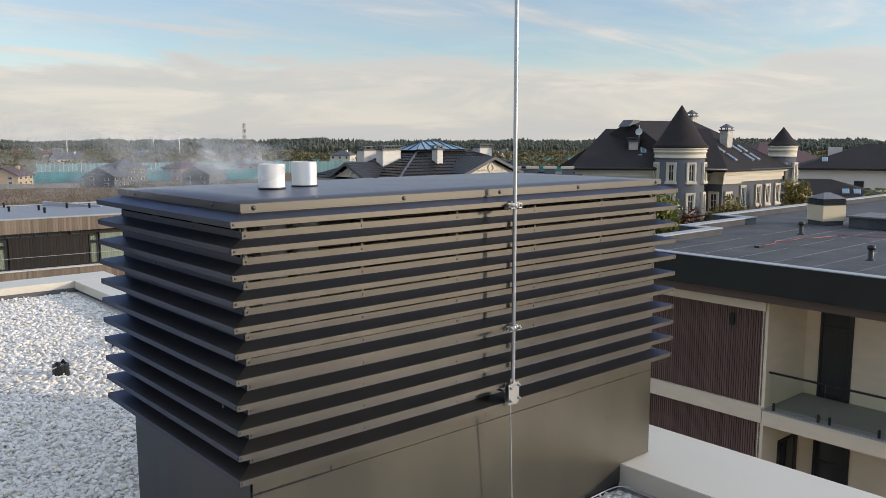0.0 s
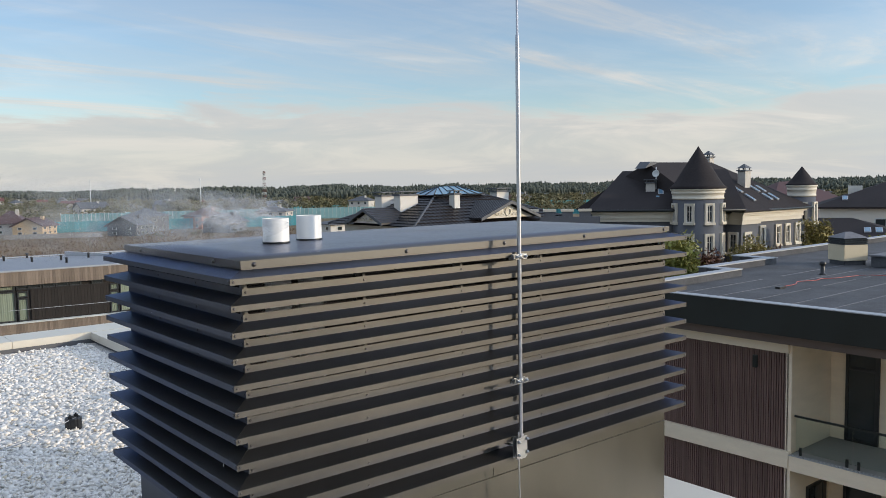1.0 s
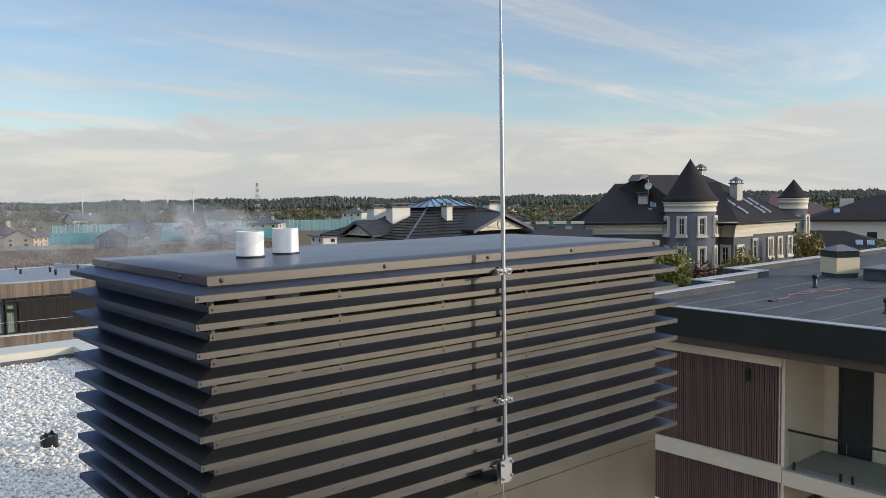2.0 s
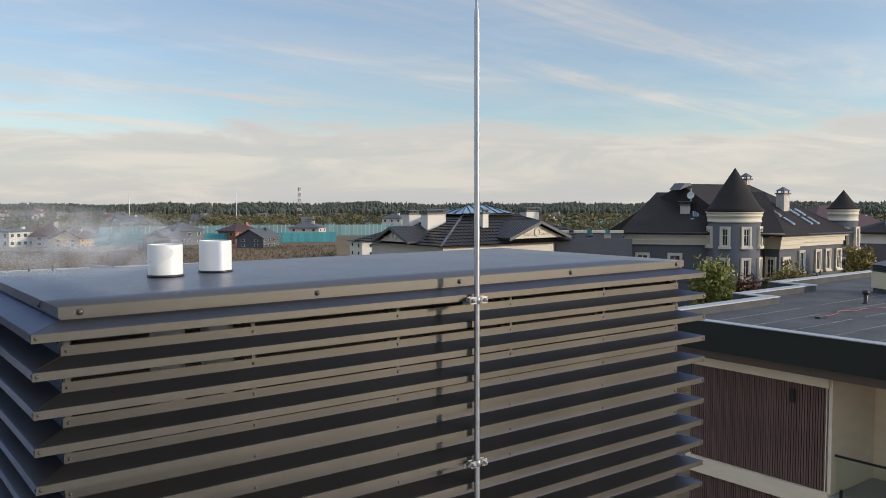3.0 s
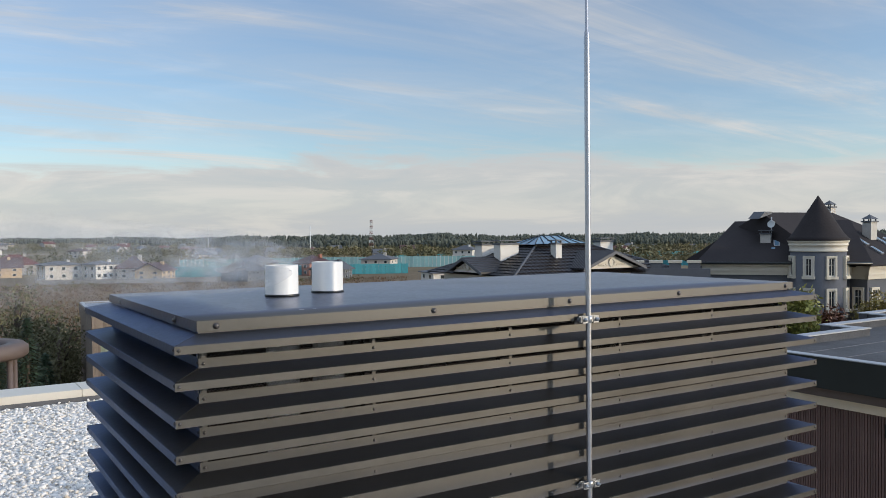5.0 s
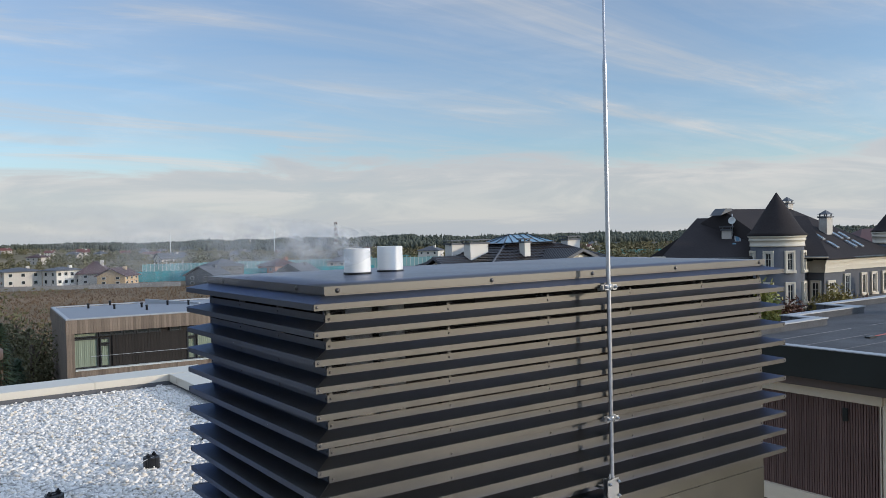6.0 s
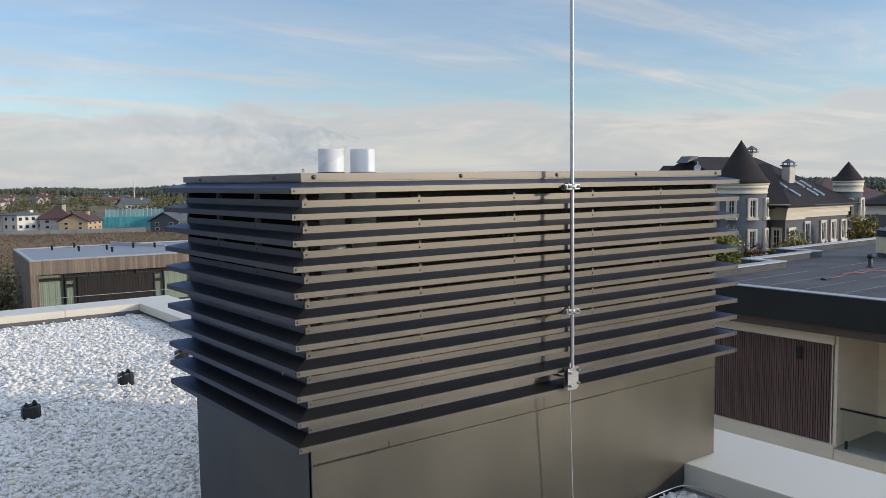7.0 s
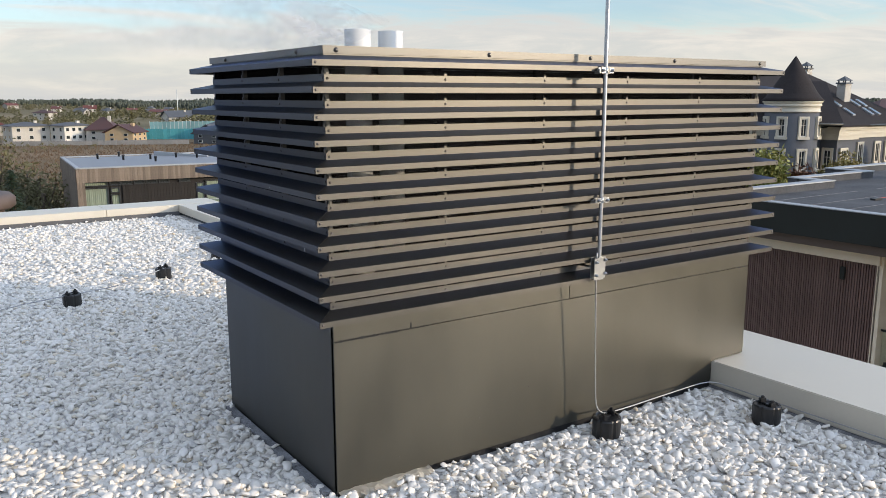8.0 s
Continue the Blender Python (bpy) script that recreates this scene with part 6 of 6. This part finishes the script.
# ---- gravel ----
def build_gravel():
    bm = bmesh.new()
    bx(bm, -9.0, 2.128, -8.6, 7.706, -0.0345, 0.002)
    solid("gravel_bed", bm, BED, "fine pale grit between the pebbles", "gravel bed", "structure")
    base = []
    for k in range(18):
        for src in (ICO2, ICO1):
            v = src[0].copy()
            for j in range(8):
                d = rs.normal(0, 1, 3)
                d /= np.linalg.norm(d)
                c = rs.uniform(0.26, 0.62)
                t = v @ d
                v = v - np.outer(np.maximum(t - c, 0), d)
            v = v * np.array([rs.uniform(1.25, 1.75), rs.uniform(0.95, 1.30), rs.uniform(0.60, 1.0)])
            base.append((v, src[1]))
    verts, faces, off = [], [], 0

    def strew(y0, y1, sp, top, spread, tilt, size):
        nonlocal off
        y, row = y0, 0
        while y < y1:
            x = -4.6 + (row % 2) * sp / 2
            while x < 2.12:
                px, py = x + rs.uniform(-0.45, 0.45) * sp, y + rs.uniform(-0.45, 0.45) * sp
                x += sp
                if 0.0 < px < 2.5 and 0.006 < py < 1.1:
                    continue
                # no pebbles on roof the camera never sees, nor under the parapet return
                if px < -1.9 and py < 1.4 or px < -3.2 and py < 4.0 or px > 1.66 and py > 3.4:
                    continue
                if -0.03 < px < 0.02 and 0.03 < py < 1.0 and rs.rand() < 0.8:
                    continue
                if px > 2.03 and rs.rand() < (px - 2.03) * 9.0 or (py > 7.4 and rs.rand() < 0.4):
                    continue
                near = -0.75 < py < 0.3 and px > -0.6 or (-0.2 < py < 0.9 and -0.7 < px < 0.1)
                v, f = base[2 * rs.randint(18) + (0 if near else 1)]
                s = min(max(rs.lognormal(math.log(size), 0.30), 0.011), 0.040)
                R = np.array(Euler((rs.uniform(-tilt, tilt), rs.uniform(-tilt, tilt), rs.uniform(0, 6.283))).to_matrix())
                p = (v * s) @ R.T + [px, py, 0]
                p[:, 2] += top + rs.uniform(-spread, spread) - p[:, 2].max()
                verts.append(p)
                faces.append(f + off)
                off += len(v)
            y += sp * 0.866
            row += 1

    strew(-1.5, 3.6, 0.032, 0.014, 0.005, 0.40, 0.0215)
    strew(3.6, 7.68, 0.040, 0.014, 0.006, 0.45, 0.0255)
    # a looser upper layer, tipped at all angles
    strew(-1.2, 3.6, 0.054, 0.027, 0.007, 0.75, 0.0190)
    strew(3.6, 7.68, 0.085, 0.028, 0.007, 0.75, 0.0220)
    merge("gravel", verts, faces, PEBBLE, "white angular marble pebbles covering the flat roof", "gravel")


build_gravel()


# ---- steam ----
def steam_mat():
    """Scattering droplets too fine to see, gathered in ragged wisps."""
    m = bpy.data.materials.new("steam")
    m.use_nodes = True
    nt = m.node_tree
    nt.nodes.remove(nt.nodes["Principled BSDF"])
    co = nt.nodes.new("ShaderNodeTexCoord")
    sep = nt.nodes.new("ShaderNodeSeparateXYZ")
    nt.links.new(co.outputs["Object"], sep.inputs[0])
    # thick by the pipes, thin a metre and a half downwind, fading above and below the plume's middle
    way = maths(nt, "MAXIMUM", maths(nt, "MULTIPLY", maths(nt, "SUBTRACT", 0.70, sep.outputs[0]), 0.68), 0.0)
    along = ramp(nt, way, [(0.0, 0.0), (0.06, 0.34), (0.30, 0.36), (0.52, 0.15), (0.75, 0.09), (1.0, 0.0)])
    tall = maths(nt, "ADD", maths(nt, "MULTIPLY", maths(nt, "POWER", way, 0.6), 0.13), 0.055)
    mid = maths(nt, "ADD", maths(nt, "MULTIPLY", way, 0.03), 1.735)
    v = maths(nt, "DIVIDE", maths(nt, "SUBTRACT", sep.outputs[2], mid), tall)
    across = maths(nt, "MAXIMUM", maths(nt, "SUBTRACT", 1.0, maths(nt, "MULTIPLY", v, v)), 0.0)
    mp = nt.nodes.new("ShaderNodeMapping")
    mp.inputs["Scale"].default_value = (0.75, 1.6, 1.25)
    nt.links.new(co.outputs["Object"], mp.inputs[0])
    n = nd(nt, "ShaderNodeTexNoise", Scale=7.5, Detail=5.0, Roughness=0.58, Distortion=0.9)
    nt.links.new(mp.outputs[0], n.inputs["Vector"])
    alpha = maths(nt, "MULTIPLY", maths(nt, "MULTIPLY", along, across), ramp(nt, n.outputs[0], [(0.36, 0.0), (0.50, 0.42), (0.64, 1.0)]))
    d, t, clear = nd(nt, "ShaderNodeBsdfDiffuse"), nd(nt, "ShaderNodeBsdfTranslucent"), nt.nodes.new("ShaderNodeBsdfTransparent")
    for q in (d, t):
        q.inputs["Color"].default_value = (0.72, 0.74, 0.77, 1)
    half, mix = nt.nodes.new("ShaderNodeMixShader"), nt.nodes.new("ShaderNodeMixShader")
    nt.links.new(d.outputs[0], half.inputs[1])
    nt.links.new(t.outputs[0], half.inputs[2])
    nt.links.new(alpha, mix.inputs[0])
    nt.links.new(clear.outputs[0], mix.inputs[1])
    nt.links.new(half.outputs[0], mix.inputs[2])
    nt.links.new(mix.outputs[0], nt.nodes["Material Output"].inputs[0])
    return m


def build_steam():
    """Five folded wisps, one behind another, that drift off the two flue pipes and thin out as they go."""
    r = np.random.RandomState(9)
    root = thing("steam_plume", pose(0, 0, 0), "thin white steam drifting from the flue pipes", "steam")
    vapour = steam_mat()
    nu, nv = 72, 16
    for y0, x0 in ((0.47, 0.40), (0.56, 0.39), (0.70, 0.56), (0.76, 0.66), (0.84, 0.70)):
        p = r.uniform(0, 6.28, 3)
        bm = bmesh.new()
        rows = []
        for i in range(nu + 1):
            u = i / nu
            row = []
            for j in range(nv + 1):
                v = 2 * j / nv - 1
                y = y0 + 0.10 * u + 0.035 * math.sin(14 * u + 2.2 * v + p[0]) + 0.02 * math.sin(31 * u - 3 * v + p[1])
                row.append(bm.verts.new((x0 - (x0 + 0.77) * u + 0.02 * math.sin(4 * v + p[2]), y, 1.735 + 0.03 * u + v * (0.056 + 0.13 * u ** 0.6))))
            rows.append(row)
        for a, b in zip(rows, rows[1:]):
            for j in range(nv):
                bm.faces.new((a[j], a[j + 1], b[j + 1], b[j])).smooth = True
        part("wisp", bm, vapour, root)


build_steam()
